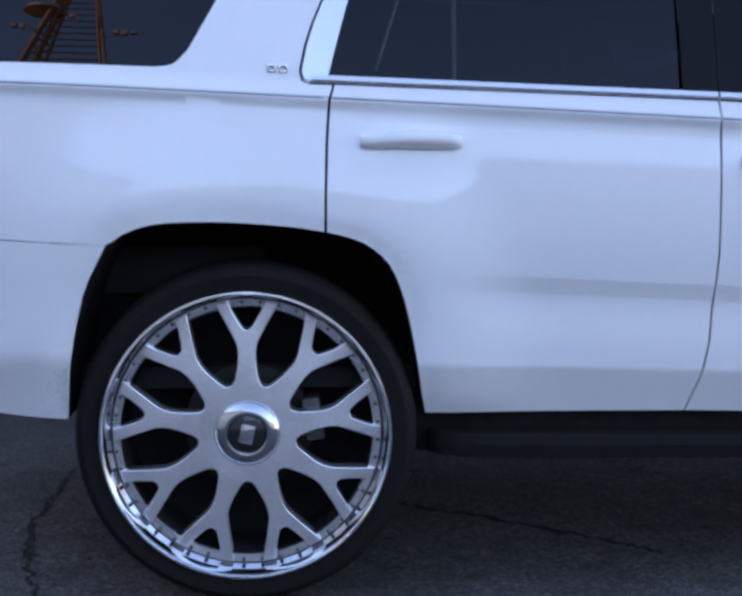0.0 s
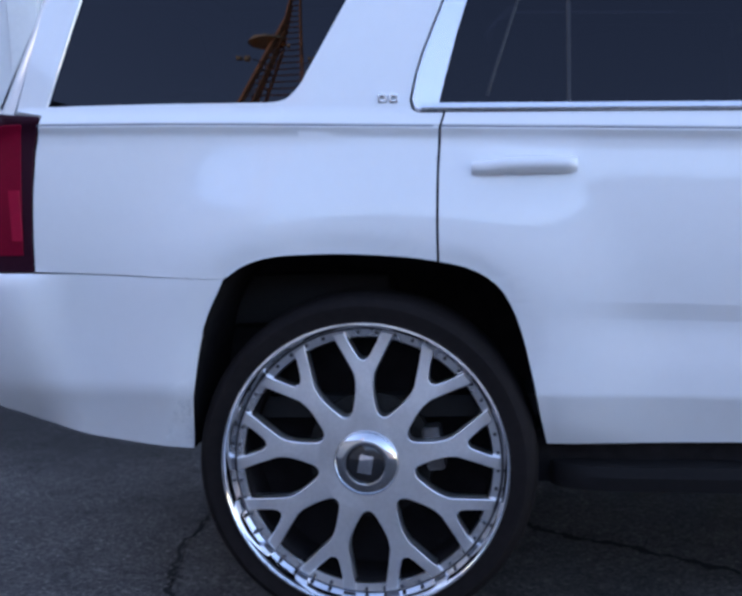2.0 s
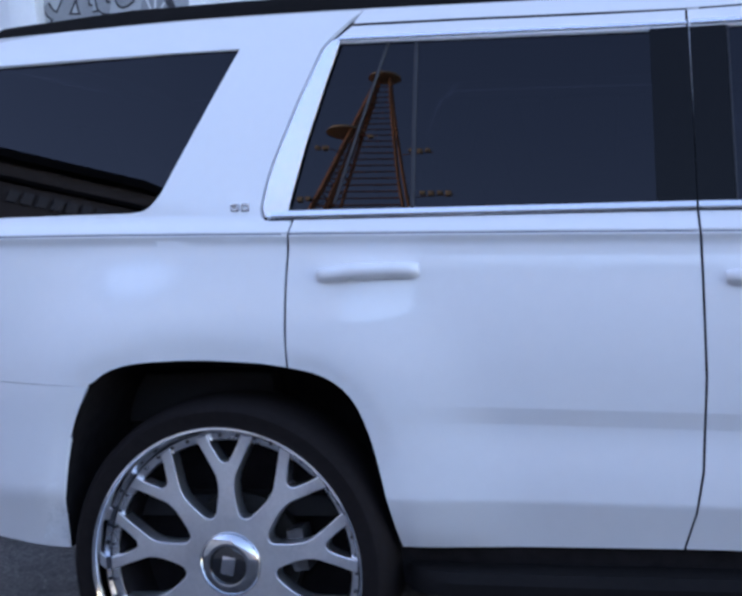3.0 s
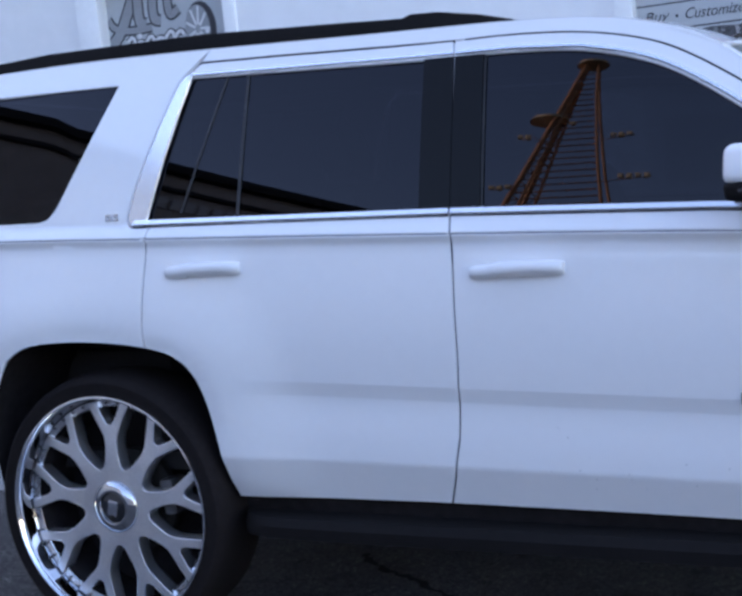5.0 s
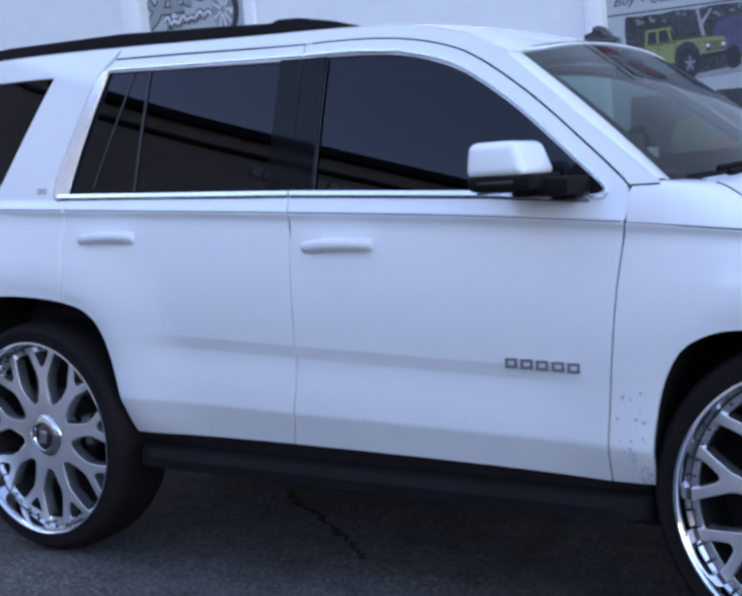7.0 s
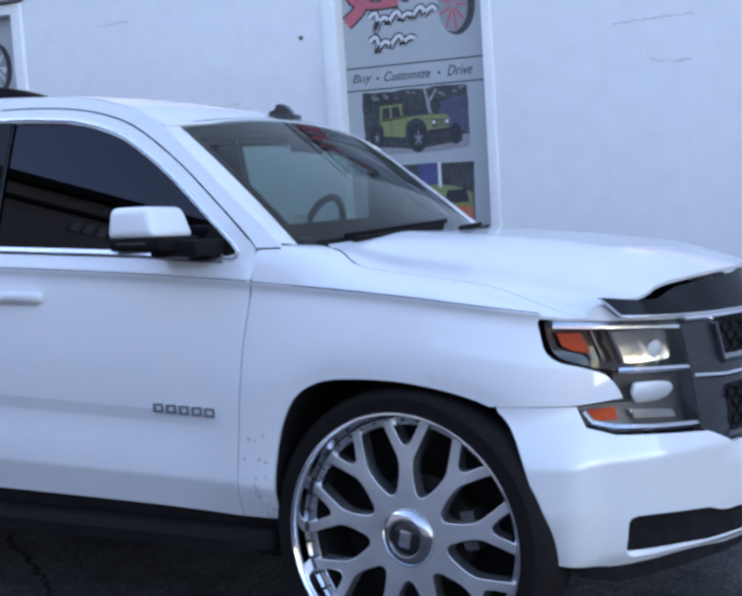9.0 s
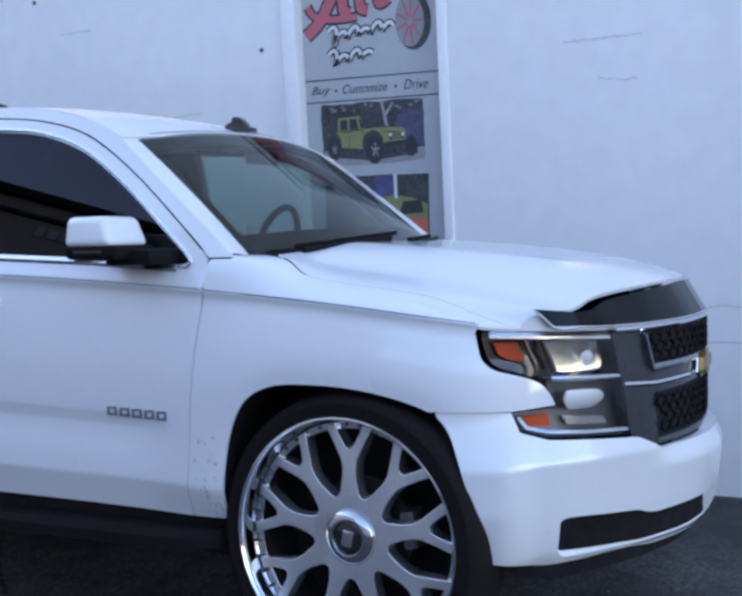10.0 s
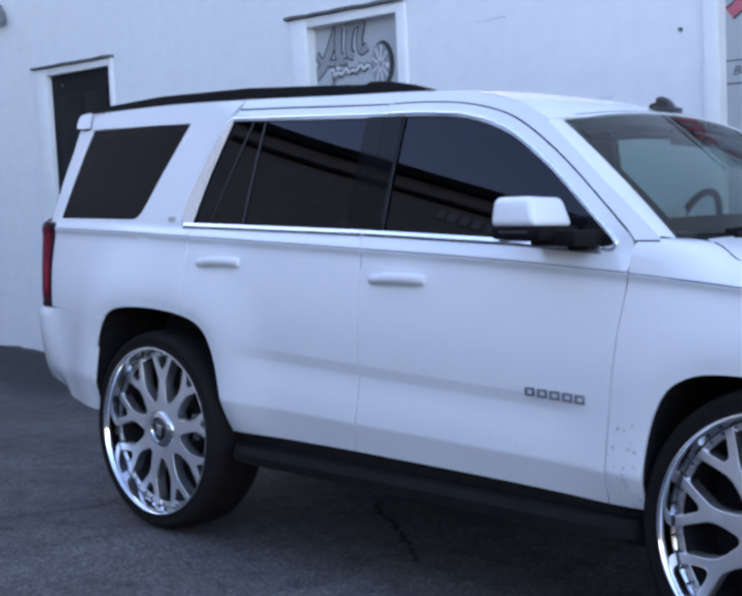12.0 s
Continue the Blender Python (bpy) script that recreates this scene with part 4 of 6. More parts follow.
def lamp_ball(parent, s, z, r, out, mat, name, label="", squash=1.0):
    bm = bmesh.new()
    bmesh.ops.create_uvsphere(bm, u_segments=24, v_segments=14, radius=r)
    bmesh.ops.scale(bm, vec=(0.6, 1, squash), verts=bm.verts[:])
    bmesh.ops.transform(bm, matrix=Matrix.Translation(nose_point(s, z, out)) @ Matrix.Rotation(radians(-45), 4, "Z"), verts=bm.verts[:])
    return part(name, bm, mat, parent, label)


PALE = material("pale_lamp_diffuser", (0.88, 0.89, 0.90), rough=0.20, grain=0.04, coat=0.6)
headlight = nose_skin("headlight", UPPER, LENS, suv, 0.003, "clear headlight with amber side reflector and chrome trim", lip=0.006)
SMOKED = material("smoked_chrome", (0.085, 0.085, 0.092), rough=0.25, metal=0.8, grain=0.1)
MIRROR = material("lamp_reflector", (0.92, 0.92, 0.94), rough=0.22, metal=1.0, grain=0.04)
BOWL = material("warm_lamp_bowl", (0.95, 0.90, 0.82), rough=0.16, metal=1.0, grain=0.25, scale=22, bump=0.25, bump_scale=18)
recess(UPPER, 0.05, headlight, GLOSSBLACK)
nose_bar([(3.408, 1.095), (3.62, 1.086), (3.838, 1.072)], 0.036, 0.010, MIRROR, headlight, "bright chrome upper strip", out=-0.008)
nose_skin("amber_reflector", [(3.424, 1.068), (3.50, 1.066), (3.530, 1.005), (3.470, 1.016), (3.440, 1.03)], AMBER, headlight, -0.03, "amber side reflector")
part("divider", sweep([nose_point(3.515, 1.075, -0.02), nose_point(3.555, 0.985, -0.02)], 0.008, 0.02, (0.7, -0.7, 0)), SMOKED, headlight)
part("divider", sweep([nose_point(3.575, 1.075, -0.025), nose_point(3.625, 0.975, -0.025)], 0.012, 0.02, (0.7, -0.7, 0)), CHARCOAL, headlight)
lamp_ball(headlight, 3.776, 1.002, 0.034, -0.052, PALE, "projector_bezel", "pale projector bowl", 0.95)
lamp_ball(headlight, 3.772, 1.003, 0.033, -0.042, LENS, "projector_lens", squash=0.95)
nose_skin("reflector_bowl", bend([(3.60, 1.064), (3.70, 1.063), (3.800, 1.056), (3.832, 1.046), (3.842, 0.99), (3.825, 0.967), (3.74, 0.966), (3.65, 0.972), (3.62, 1.01), (3.60, 1.064)], 3)[:-1], BOWL, headlight, lambda s, z: -0.040 + 0.25 * (s - 3.73) ** 2 + 1.5 * (z - 1.01) ** 2, "chrome reflector")
opposite(headlight)
fog = nose_skin("daytime_lamp", LOWER_LAMP, LENS, suv, 0.003, "clear lower lamp with amber marker and chrome trim", lip=0.006)
FOGBACK = material("grey_lamp_housing", (0.10, 0.10, 0.108), rough=0.38, metal=0.6, grain=0.12, scale=30)
recess(LOWER_LAMP, 0.045, fog, FOGBACK)
nose_bar([(3.60, 0.951), (3.885, 0.935)], 0.014, 0.012, CHROME, fog, "chrome dividing strip", out=-0.006)
nose_bar([(3.488, 0.842), (3.515, 0.806), (3.585, 0.788), (3.75, 0.773), (3.925, 0.762)], 0.013, 0.012, CHROME, fog, "chrome lower strip", out=-0.008)
nose_skin("amber_marker", [(3.510, 0.842), (3.600, 0.846), (3.606, 0.808), (3.53, 0.812)], AMBER, fog, -0.018, "amber side marker")
nose_skin("diffuser", bend([(3.665, 0.912), (3.74, 0.910), (3.802, 0.902), (3.822, 0.875), (3.80, 0.848), (3.74, 0.846), (3.69, 0.850), (3.655, 0.88), (3.665, 0.912)], 3)[:-1], PALE, fog, lambda s, z: -0.006 - 14.0 * (z - 0.895) ** 2, "pale lamp diffuser")
nose_skin("lower_reflector", [(3.665, 0.832), (3.84, 0.815), (3.86, 0.79), (3.68, 0.805)], MIRROR, fog, -0.03)
opposite(fog)

# grille: charcoal surround, two bands of honeycomb, chrome bars, plain gold emblem
GR = [(3.844, 1.086), (E, 1.092), (E, 0.690), (4.085, 0.694), (3.938, 0.748), (3.890, 0.936)]
UP_MESH = [(4.000, 1.056), (E, 1.062), (E, 0.952), (4.056, 0.952)]
LOW_MESH = [(4.070, 0.866), (E, 0.872), (E, 0.716), (4.100, 0.716)]
SURROUND = material("smoked_grille_trim", (0.032, 0.032, 0.037), rough=0.26, spec=0.5, grain=0.15, scale=40)
GUARD_BLACK = material("smoked_acrylic", (0.008, 0.008, 0.010), rough=0.10, spec=0.14, grain=0.1)
grille = nose_skin("grille", GR, SURROUND, suv, lambda s, z: 0.004, "charcoal grille surround with black honeycomb mesh", both=True)
for mesh_outline in (UP_MESH, LOW_MESH):
    nose_skin("mesh_backing", mesh_outline, DARK, grille, 0.008, both=True, lip=0.003)
    bm = bmesh.new()
    (s0, zt), (_, _), (_, zb), (s1, _) = mesh_outline
    wide, tall, row = 0.060, 0.038, 0
    z = zb + 0.004
    while z < zt + 0.01:
        s = E - 0.6 + (wide / 2 if row % 2 else 0)
        while s < E + wide:
            edge = s1 + (s0 - s1) * (z - zb) / (zt - zb)
            if s > edge + 0.020 and zb + 0.012 < z < zt - 0.010:
                ring = [nose_point(min(E - 1e-4, s + wide * a), z + tall * b, 0.014) for a, b in ((-0.5, -0.05), (-0.5, 0.30), (0, 0.66), (0.5, 0.30), (0.5, -0.05), (0, -0.41))]
                tube(ring, 0.0055, 5, bm, closed=True)
            s += wide
        z += tall * 0.75
        row += 1
    near_v = bm.verts[:]
    dup = bmesh.ops.duplicate(bm, geom=bm.verts[:] + bm.edges[:] + bm.faces[:])
    new_v = [v for v in dup["geom"] if isinstance(v, bmesh.types.BMVert)]
    bmesh.ops.transform(bm, matrix=FLIP, verts=new_v)
    bmesh.ops.recalc_face_normals(bm, faces=bm.faces[:])
    tagged(part("honeycomb_mesh", bm, PLASTIC, grille, "black honeycomb grille mesh"), kind="stuff")


def across(pts, wide, deep, mat, parent, name, label="", out=0.0):
    """A bar over the whole nose: the near half, then back along the far half."""
    near = []
    for (s0, z0), (s1, z1) in zip(pts, pts[1:]):
        n = max(2, int(abs(s1 - s0) / 0.03))
        near += [nose_point(s0 + (s1 - s0) * k / n, z0 + (z1 - z0) * k / n, out) for k in range(n)]
    far = [Vector((p.x, CAR_W - p.y, p.z)) for p in reversed(near)]
    return part(name, sweep(near + far, wide, deep, lambda p: (1, 0.9 * (p.y - 1.02), 0.7)), mat, parent, label)


across([(3.85, 1.082), (4.0, 1.080), (E, 1.083)], 0.026, 0.022, CHROME, grille, "chrome_bar", "chrome upper grille bar")
DARKCHROME = material("dark_chrome", (0.36, 0.36, 0.38), rough=0.12, metal=1.0, grain=0.06)
across([(4.05, 0.944), (E, 0.947)], 0.022, 0.022, DARKCHROME, grille, "chrome_bar", "chrome middle grille bar")
across([(3.90, 0.905), (4.06, 0.893), (E, 0.893)], 0.012, 0.016, CHROME, grille, "chrome_bar", "thin chrome grille bar")
across([(4.08, 0.706), (E, 0.704)], 0.012, 0.014, CHARCOAL, grille, "lower_bar")
part("upright", sweep([nose_point(4.0, 1.065, 0.006), nose_point(4.045, 0.95, 0.006)], 0.009, 0.02, (0.8, -0.6, 0)), CHROME, grille)
part("emblem", plate([(-0.105, -0.022), (-0.04, -0.022), (-0.03, -0.042), (0.05, -0.042), (0.045, -0.022), (0.105, -0.022), (0.095, 0.022), (0.04, 0.022), (0.03, 0.042), (-0.05, 0.042), (-0.045, 0.022), (-0.095, 0.022)], 0.02, Matrix.Translation((3.880, 1.02, 0.925)) @ Matrix(((0, 0, 1, 0), (1, 0, 0, 0), (0, 1, 0, 0), (0, 0, 0, 1))), 0.004), GOLD, grille, "plain gold emblem with a chrome edge")
part("emblem_edge", sweep([(3.876, 1.02 + 0.92 * a, 0.925 + 0.92 * b) for a, b in ((-0.12, -0.03), (-0.05, -0.03), (-0.035, -0.052), (0.06, -0.052), (0.052, -0.03), (0.12, -0.03), (0.105, 0.03), (0.05, 0.03), (0.035, 0.052), (-0.06, 0.052), (-0.052, 0.03), (-0.105, 0.03), (-0.12, -0.03))], 0.009, 0.005, (1, 0, 0)), CHROME, grille)

# dark guard along the front of the hood
GUARD = [(3.540, 1.168), (3.600, 1.112), (3.80, 1.103), (3.967, 1.100), (E, 1.104), (E, 1.214), (4.327, 1.212), (4.011, 1.192), (3.87, 1.180)] + bend([(3.87, 1.180), (3.82, 1.170), (3.77, 1.156), (3.70, 1.152), (3.62, 1.159)], 3)[1:]
nose_skin("hood_lip", [(3.50, 1.102), (3.842, 1.088), (E, 1.093), (E, 1.112), (3.64, 1.120), (3.575, 1.146), (3.54, 1.146), (3.51, 1.122)], WHITE, suv, -0.004, both=True)
nose_skin("hood_guard", GUARD, GUARD_BLACK, suv, lambda s, z: 0.014 - (0.28 + 0.30 * ease(3.64, 3.90, s)) * (z - 1.10) + 0.010 * ease(4.0, 3.7, s), "smoked black hood guard", both=True, lip=0.006)
across([(3.535, 1.166), (3.566, 1.140), (3.600, 1.109), (3.80, 1.100), (3.967, 1.097), (E, 1.101)], 0.0045, 0.006, CHROME, suv, "guard_edge", "thin bright edge of the hood guard", out=0.020)

# ---- rear end ----
BRIGHT_RED = material("bright_red_lens", (0.36, 0.006, 0.035), rough=0.35, spec=0.1, grain=0.1, scale=90)
REAR_IN = (0.7, 0.7, 0)
TS = [round(0.3 + 0.05 * i, 3) for i in range(40)]
T = TAIL_END


def rear_form(s, z, extra=0.0):
    k = min(s, 0.85)
    lead = side(-k, z) - (plan_rear(k) if k > 0.5 else 0.0)
    return tail_point(s, z, -lead + extra)


def rear_skin(name, outline, mat, parent, extra, label="", both=False, lip=0.018, zs=()):
    return skin(name, outline, mat, parent, lambda s, z: rear_form(s, z, extra(s, z) if callable(extra) else extra), TS, list(zs) or [0.55 + 0.05 * i for i in range(30)], inward=REAR_IN, both=both, lip=lip, label=label)


BUMP_R = curve_through([(0.5, -0.12), (0.6, -0.055), (0.70, -0.005), (0.80, 0.030), (0.90, 0.045), (0.97, 0.04), (1.01, 0.015)])
rear_bumper = rear_skin("rear_bumper", [(-p[0], p[1]) for p in ARCH_R if p[0] < -0.365] + [(0.358, 0.9703), (0.60, 0.9815), (0.92, 0.9952), (1.10, 0.996), (T, 0.996), (T, 0.70), (1.30, 0.678), (1.10, 0.616), (0.95, 0.565), (0.77, 0.532)], WHITE, suv, lambda s, z: BUMP_R(z) * ease(0.80, 1.0, s), "white rear bumper", both=True)
SMOKE = material("smoked_lamp_edge", (0.030, 0.006, 0.014), rough=0.35, spec=0.08, grain=0.1)
tail_light = rear_skin("tail_light", [(0.881, 1.424), (0.899, 1.33), (0.908, 1.22), (0.913, 1.10), (0.915, 0.999), (1.20, 0.999), (1.18, 1.20), (1.12, 1.424), (1.02, 1.440)], SMOKE, suv, 0.004, "dark smoked tail light with red lenses")
rear_skin("red_lens", [(0.931, 1.405), (0.937, 1.36), (0.945, 1.045), (1.18, 1.045), (1.165, 1.20), (1.11, 1.405)], RED, tail_light, 0.008, lip=0.004, label="deep red lens")
rear_skin("lamp_band", [(0.947, 1.225), (0.943, 1.085), (0.976, 1.085), (0.983, 1.225)], BRIGHT_RED, tail_light, 0.012, lip=0.004, label="brighter red lamp band")
opposite(tail_light)
rear_skin("tailgate", [(1.205, 0.998), (T, 0.998), (T, 1.45), (1.125, 1.45), (1.185, 1.2)], WHITE, suv, 0.0, "white tailgate", both=True)


def gate_form(u, v):
    """The sloping upper tailgate, from the belt up to the roof."""
    c = 1 - (2 * v - 1) ** 2
    lo = Vector((-0.972 - 0.24 * c ** 0.6, 0.071 + v * (CAR_W - 0.142), 1.425))
    hi = Vector((-0.822 - 0.08 * c ** 0.6, 0.172 + v * (CAR_W - 0.344), 1.950))
    return lo.lerp(hi, u)


part("tailgate_frame", thick(grid(gate_form, [i / 6 for i in range(7)], [0.5 - 0.5 * math.cos(math.pi * i / 24) for i in range(25)]), 0.02), WHITE, suv)
part("rear_window", grid(lambda u, v: Vector(gate_form(0.08 + 0.8 * u, 0.08 + 0.84 * v)) + Vector((-0.012, 0, 0)), [0, 0.5, 1], [i / 12 for i in range(13)]), TINT, suv, "dark tinted rear window")


def spoiler_form(i, v):
    """Section from the roof's edge back to the lip and under it."""
    x, z = ((-0.765, 1.986), (-0.83, 1.984), (-0.858, 1.980), (-0.872, 1.970), (-0.876, 1.930), (-0.868, 1.911), (-0.80, 1.904), (-0.745, 1.906))[int(i)]
    c = 1 - (2 * v - 1) ** 2
    y = side(-0.70, z) - 0.006
    return (x - 0.06 * c * min(1.0, max(0.0, (-0.79 - x) / 0.1)), y + v * (CAR_W - 2 * y), z + 0.05 * c ** 0.75)


spoiler_bm = grid(spoiler_form, range(8), [i / 24 for i in range(25)])
spoiler_bm.verts.ensure_lookup_table()
for k in (0, 24):
    spoiler_bm.faces.new([spoiler_bm.verts[25 * i + k] for i in range(8)])
bmesh.ops.recalc_face_normals(spoiler_bm, faces=spoiler_bm.faces[:])
part("spoiler", spoiler_bm, WHITE, suv, "white roof spoiler")
part("spoiler_seam", sweep([(x, side(-0.70, z) - 0.0045, z) for x, z in ((-0.745, 1.903), (-0.80, 1.899), (-0.862, 1.905))], 0.006, 0.002, (0, -1, 0)), DARK, suv)

# ---- trim on the sides ----
def side_out(p):
    return (0, -1, 0.6)


def strip(pts, wide, deep, mat, parent, label="", name="trim_strip", out=0.0):
    return part(name, sweep(on_side(pts, out), wide, deep, side_out), mat, parent, label)


strip([(0.170, 1.3950), (1.269, 1.3570)], 0.004, 0.001, DARK, rear_door, "", "belt_seal")
strip([(1.275, 1.3568), (2.0, 1.3220), (2.335, 1.2970)], 0.004, 0.001, DARK, front_door, "", "belt_seal")
strip([(0.175, 1.4075), (1.269, 1.3695)], 0.021, 0.008, TRIM_CHROME, rear_door, "chrome belt strip")
strip([(1.275, 1.3693), (2.0, 1.3345), (2.335, 1.3095)], 0.021, 0.008, TRIM_CHROME, front_door, "chrome belt strip")
strip([(0.350, 1.889), (0.90, 1.872), (1.268, 1.856)], 0.010, 0.006, TRIM_CHROME, rear_door)
strip([(1.277, 1.856), (1.45, 1.850), (1.648, 1.830)] + bend([(1.648, 1.830), (1.803, 1.787), (1.932, 1.724), (2.104, 1.598), (2.282, 1.437), (2.376, 1.349), (2.386, 1.325), (2.372, 1.308), (2.335, 1.3095)], 4)[1:], 0.013, 0.007, TRIM_CHROME, front_door, "chrome window surround")


def trim_panel(outline, mat, parent, depth, name="pillar_trim", label=""):
    return skin(name, warped(outline), mat, parent, lambda x, w: (x, side(x, w + crease(x)) + depth, low(x, w + crease(x))), US, WS, lip=0.006, label=label)


trim_panel([(0.151, 1.430), (0.158, 1.408), (0.174, 1.400), (0.214, 1.398), (0.219, 1.414), (0.237, 1.486), (0.269, 1.608), (0.315, 1.760), (0.353, 1.880), (0.362, 1.890), (0.350, 1.891), (0.332, 1.886), (0.310, 1.862), (0.284, 1.803), (0.246, 1.718), (0.208, 1.621), (0.183, 1.557), (0.165, 1.499)], TRIM_CHROME, rear_door, -0.004, "pillar_plate", "wide polished pillar plate")
trim_panel([(1.175, 1.382), (1.2712, 1.379), (1.2712, 1.847), (1.175, 1.850)], PILLAR, rear_door, -0.002, label="black pillar trim")
trim_panel([(1.2735, 1.379), (1.362, 1.376), (1.362, 1.843), (1.2735, 1.846)], PILLAR, front_door, -0.002, label="black pillar trim")
trim_panel([(2.19, 1.326), (2.352, 1.317), (2.374, 1.325), (2.366, 1.347), (2.29, 1.42)], PLASTIC, front_door, 0.006, "mirror_base_trim")
CHANNEL = material("grey_window_channel", (0.026, 0.026, 0.030), rough=0.4, spec=0.3, grain=0.08)
strip([(0.556, 1.402), (0.565, 1.868)], 0.010, 0.004, CHANNEL, rear_door, "slim grey window bar", "window_bar", -0.012)
strip([(0.345, 1.43), (0.487, 1.872)], 0.007, 0.003, CHANNEL, rear_door, "", "window_bar", -0.013)
strip([(1.366, 1.374), (1.366, 1.845)], 0.006, 0.003, CHANNEL, front_door, "", "window_bar", -0.008)
for seam in (DOOR_TOP_R[1:], DOOR_TOP_F[1:-2]):
    part("seal", sweep(on_side([(x, z + 0.001) for x, z in seam], -0.007), 0.012, 0.003, (0, -1, 0.3)), DARK, suv)
for seam in (REAR_SEAM[:5], SEAM_M, FRONT_SEAM):
    part("seal", sweep(on_side(seam, -0.0125), 0.012, 0.003, (0, -1, 0)), DARK, suv)


HANDLE_SECTION = ((0.016, 0.0205), (-0.016, 0.0225), (-0.028, 0.0195), (-0.0345, 0.0085), (-0.0350, -0.0040), (-0.0325, -0.0095), (-0.0150, -0.0235), (0.016, -0.0235))


def handle(x0, x1, z, parent):
    """An arched pull with a bright upper face and a deep undercut, low at its fixed rear end."""
    bm = bmesh.new()
    rows, n = [], 28
    for i in range(n + 1):
        t = 0.5 - 0.5 * math.cos(math.pi * i / n)
        x = x0 + (x1 - x0) * t
        end = abs(2 * t - 1)
        fixed = ease(0.34, 0.20, t)
        out = (1 - 0.50 * end ** 8) * (1 - 0.16 * fixed)
        tall = 1 - 0.30 * end ** 10 - 0.10 * fixed
        lift = 0.0035 * (1 - (2 * t - 1) ** 2) - 0.003 * fixed
        notch = 0.006 * math.exp(-((t - 0.33) / 0.018) ** 2)
        rows.append([bm.verts.new((x, side(x, z) + (p * out if p < 0 else p), z + lift + q * tall + (notch if q < -0.02 else 0.0))) for p, q in HANDLE_SECTION])
    m = len(HANDLE_SECTION)
    for a, b in zip(rows, rows[1:]):
        for k in range(m):
            bm.faces.new((a[k], b[k], b[(k + 1) % m], a[(k + 1) % m]))
    bm.faces.new(rows[0])
    bm.faces.new(rows[-1])
    bmesh.ops.recalc_face_normals(bm, faces=bm.faces[:])
    part("door_handle", bm, WHITE, parent, "white door handle", 30)


dirt = bmesh.new()
rng = random.Random(7)
for i in range(60):
    x, z = 2.405 + 0.085 * rng.random() ** 0.7, 0.50 + 0.26 * rng.random() ** 1.4
    r = 0.001 + 0.0045 * rng.random() ** 3
    c = Vector((x, side(x, z) - 0.0006, z))
    vs = [dirt.verts.new(c + Vector((r * (0.6 + 0.7 * rng.random()) * math.cos(a), 0, r * (0.8 + 0.9 * rng.random()) * math.sin(a)))) for a in [2 * math.pi * k / 7 for k in range(7)]]
    dirt.faces.new(vs)
for i in range(70):
    x, z = 2.488 - 0.036 * rng.random() ** 1.6, 0.482 + 0.055 * rng.random() ** 1.5
    if i % 4 == 0:
        x, z = 2.440 + 0.018 * rng.random(), 0.560 + 0.020 * rng.random()
    r = 0.0008 + 0.0030 * rng.random() ** 2
    c = Vector((x, side(x, z) - 0.0006, z))
    dirt.faces.new([dirt.verts.new(c + Vector((r * (0.6 + 0.7 * rng.random()) * math.cos(a), 0, r * (0.8 + 0.9 * rng.random()) * math.sin(a)))) for a in [2 * math.pi * k / 7 for k in range(7)]])
for i in range(14):
    x, z = 1.45 + 0.85 * rng.random(), 0.56 + 0.22 * rng.random()
    c = Vector((x, side(x, z) - 0.0006, z))
    dirt.faces.new([dirt.verts.new(c + Vector((0.0022 * math.cos(a), 0, 0.0022 * math.sin(a)))) for a in [2 * math.pi * k / 6 for k in range(6)]])
tagged(part("road_dirt", dirt, material("grey_road_dirt", (0.40, 0.40, 0.42), rough=0.9, grain=0.3), fender, "grey road dirt flecks"), kind="stuff")
smudge = bmesh.new()
for i in range(900):
    z = 0.512 + 0.135 * rng.random() ** 1.5
    edge_x = 0.475 - 0.104 * (z - 0.506)
    s = edge_x + 0.006 + (0.030 + 0.055 * (0.65 - z) / 0.14) * rng.random() ** 1.7
    r = 0.0006 + 0.0020 * rng.random() ** 2
    c = Vector(rear_form(s, z)) + Vector((0, -0.0008, 0))
    if z > 0.535 - 0.10 * (s - 0.47):
        smudge.faces.new([smudge.verts.new(c + Vector((r * math.cos(a), 0, r * (0.8 + 0.5 * rng.random()) * math.sin(a)))) for a in [2 * math.pi * k / 6 for k in range(6)]])
tagged(part("road_dirt", smudge, material("pale_road_dirt", (0.57, 0.58, 0.59), rough=0.9, grain=0.3), rear_bumper, "grey smudge of road dirt"), kind="stuff")

handle(0.303, 0.574, 1.244, rear_door)
handle(1.331, 1.606, 1.193, front_door)


BADGE = material("dark_badge_chrome", (0.26, 0.26, 0.28), rough=0.3, metal=0.7, grain=0.15, scale=120)


def letter_blocks(n, x0, x1, z0, z1, tall, parent, label, mat):
    """A row of plain polished blocks in place of a model badge."""
    w = (x1 - x0) / (n + 0.32 * (n - 1))
    for i in range(n):
        a = x0 + i * w * 1.32
        z = z0 + (z1 - z0) * (a - x0) / (x1 - x0)
        bm = bmesh.new()
        y = side(a, z)
        bar = w * 0.20
        for p, q, lo, hi in ((0, bar, -0.5, 0.5), (w - bar, w, -0.5, 0.5), (bar, w - bar, 0.24, 0.5), (bar, w - bar, -0.5, -0.24)):
            box(bm, a + p, a + q, y - 0.006, y + 0.002, z + tall * lo, z + tall * hi, 0.0008)
        part("badge_block", bm, mat, parent, label)


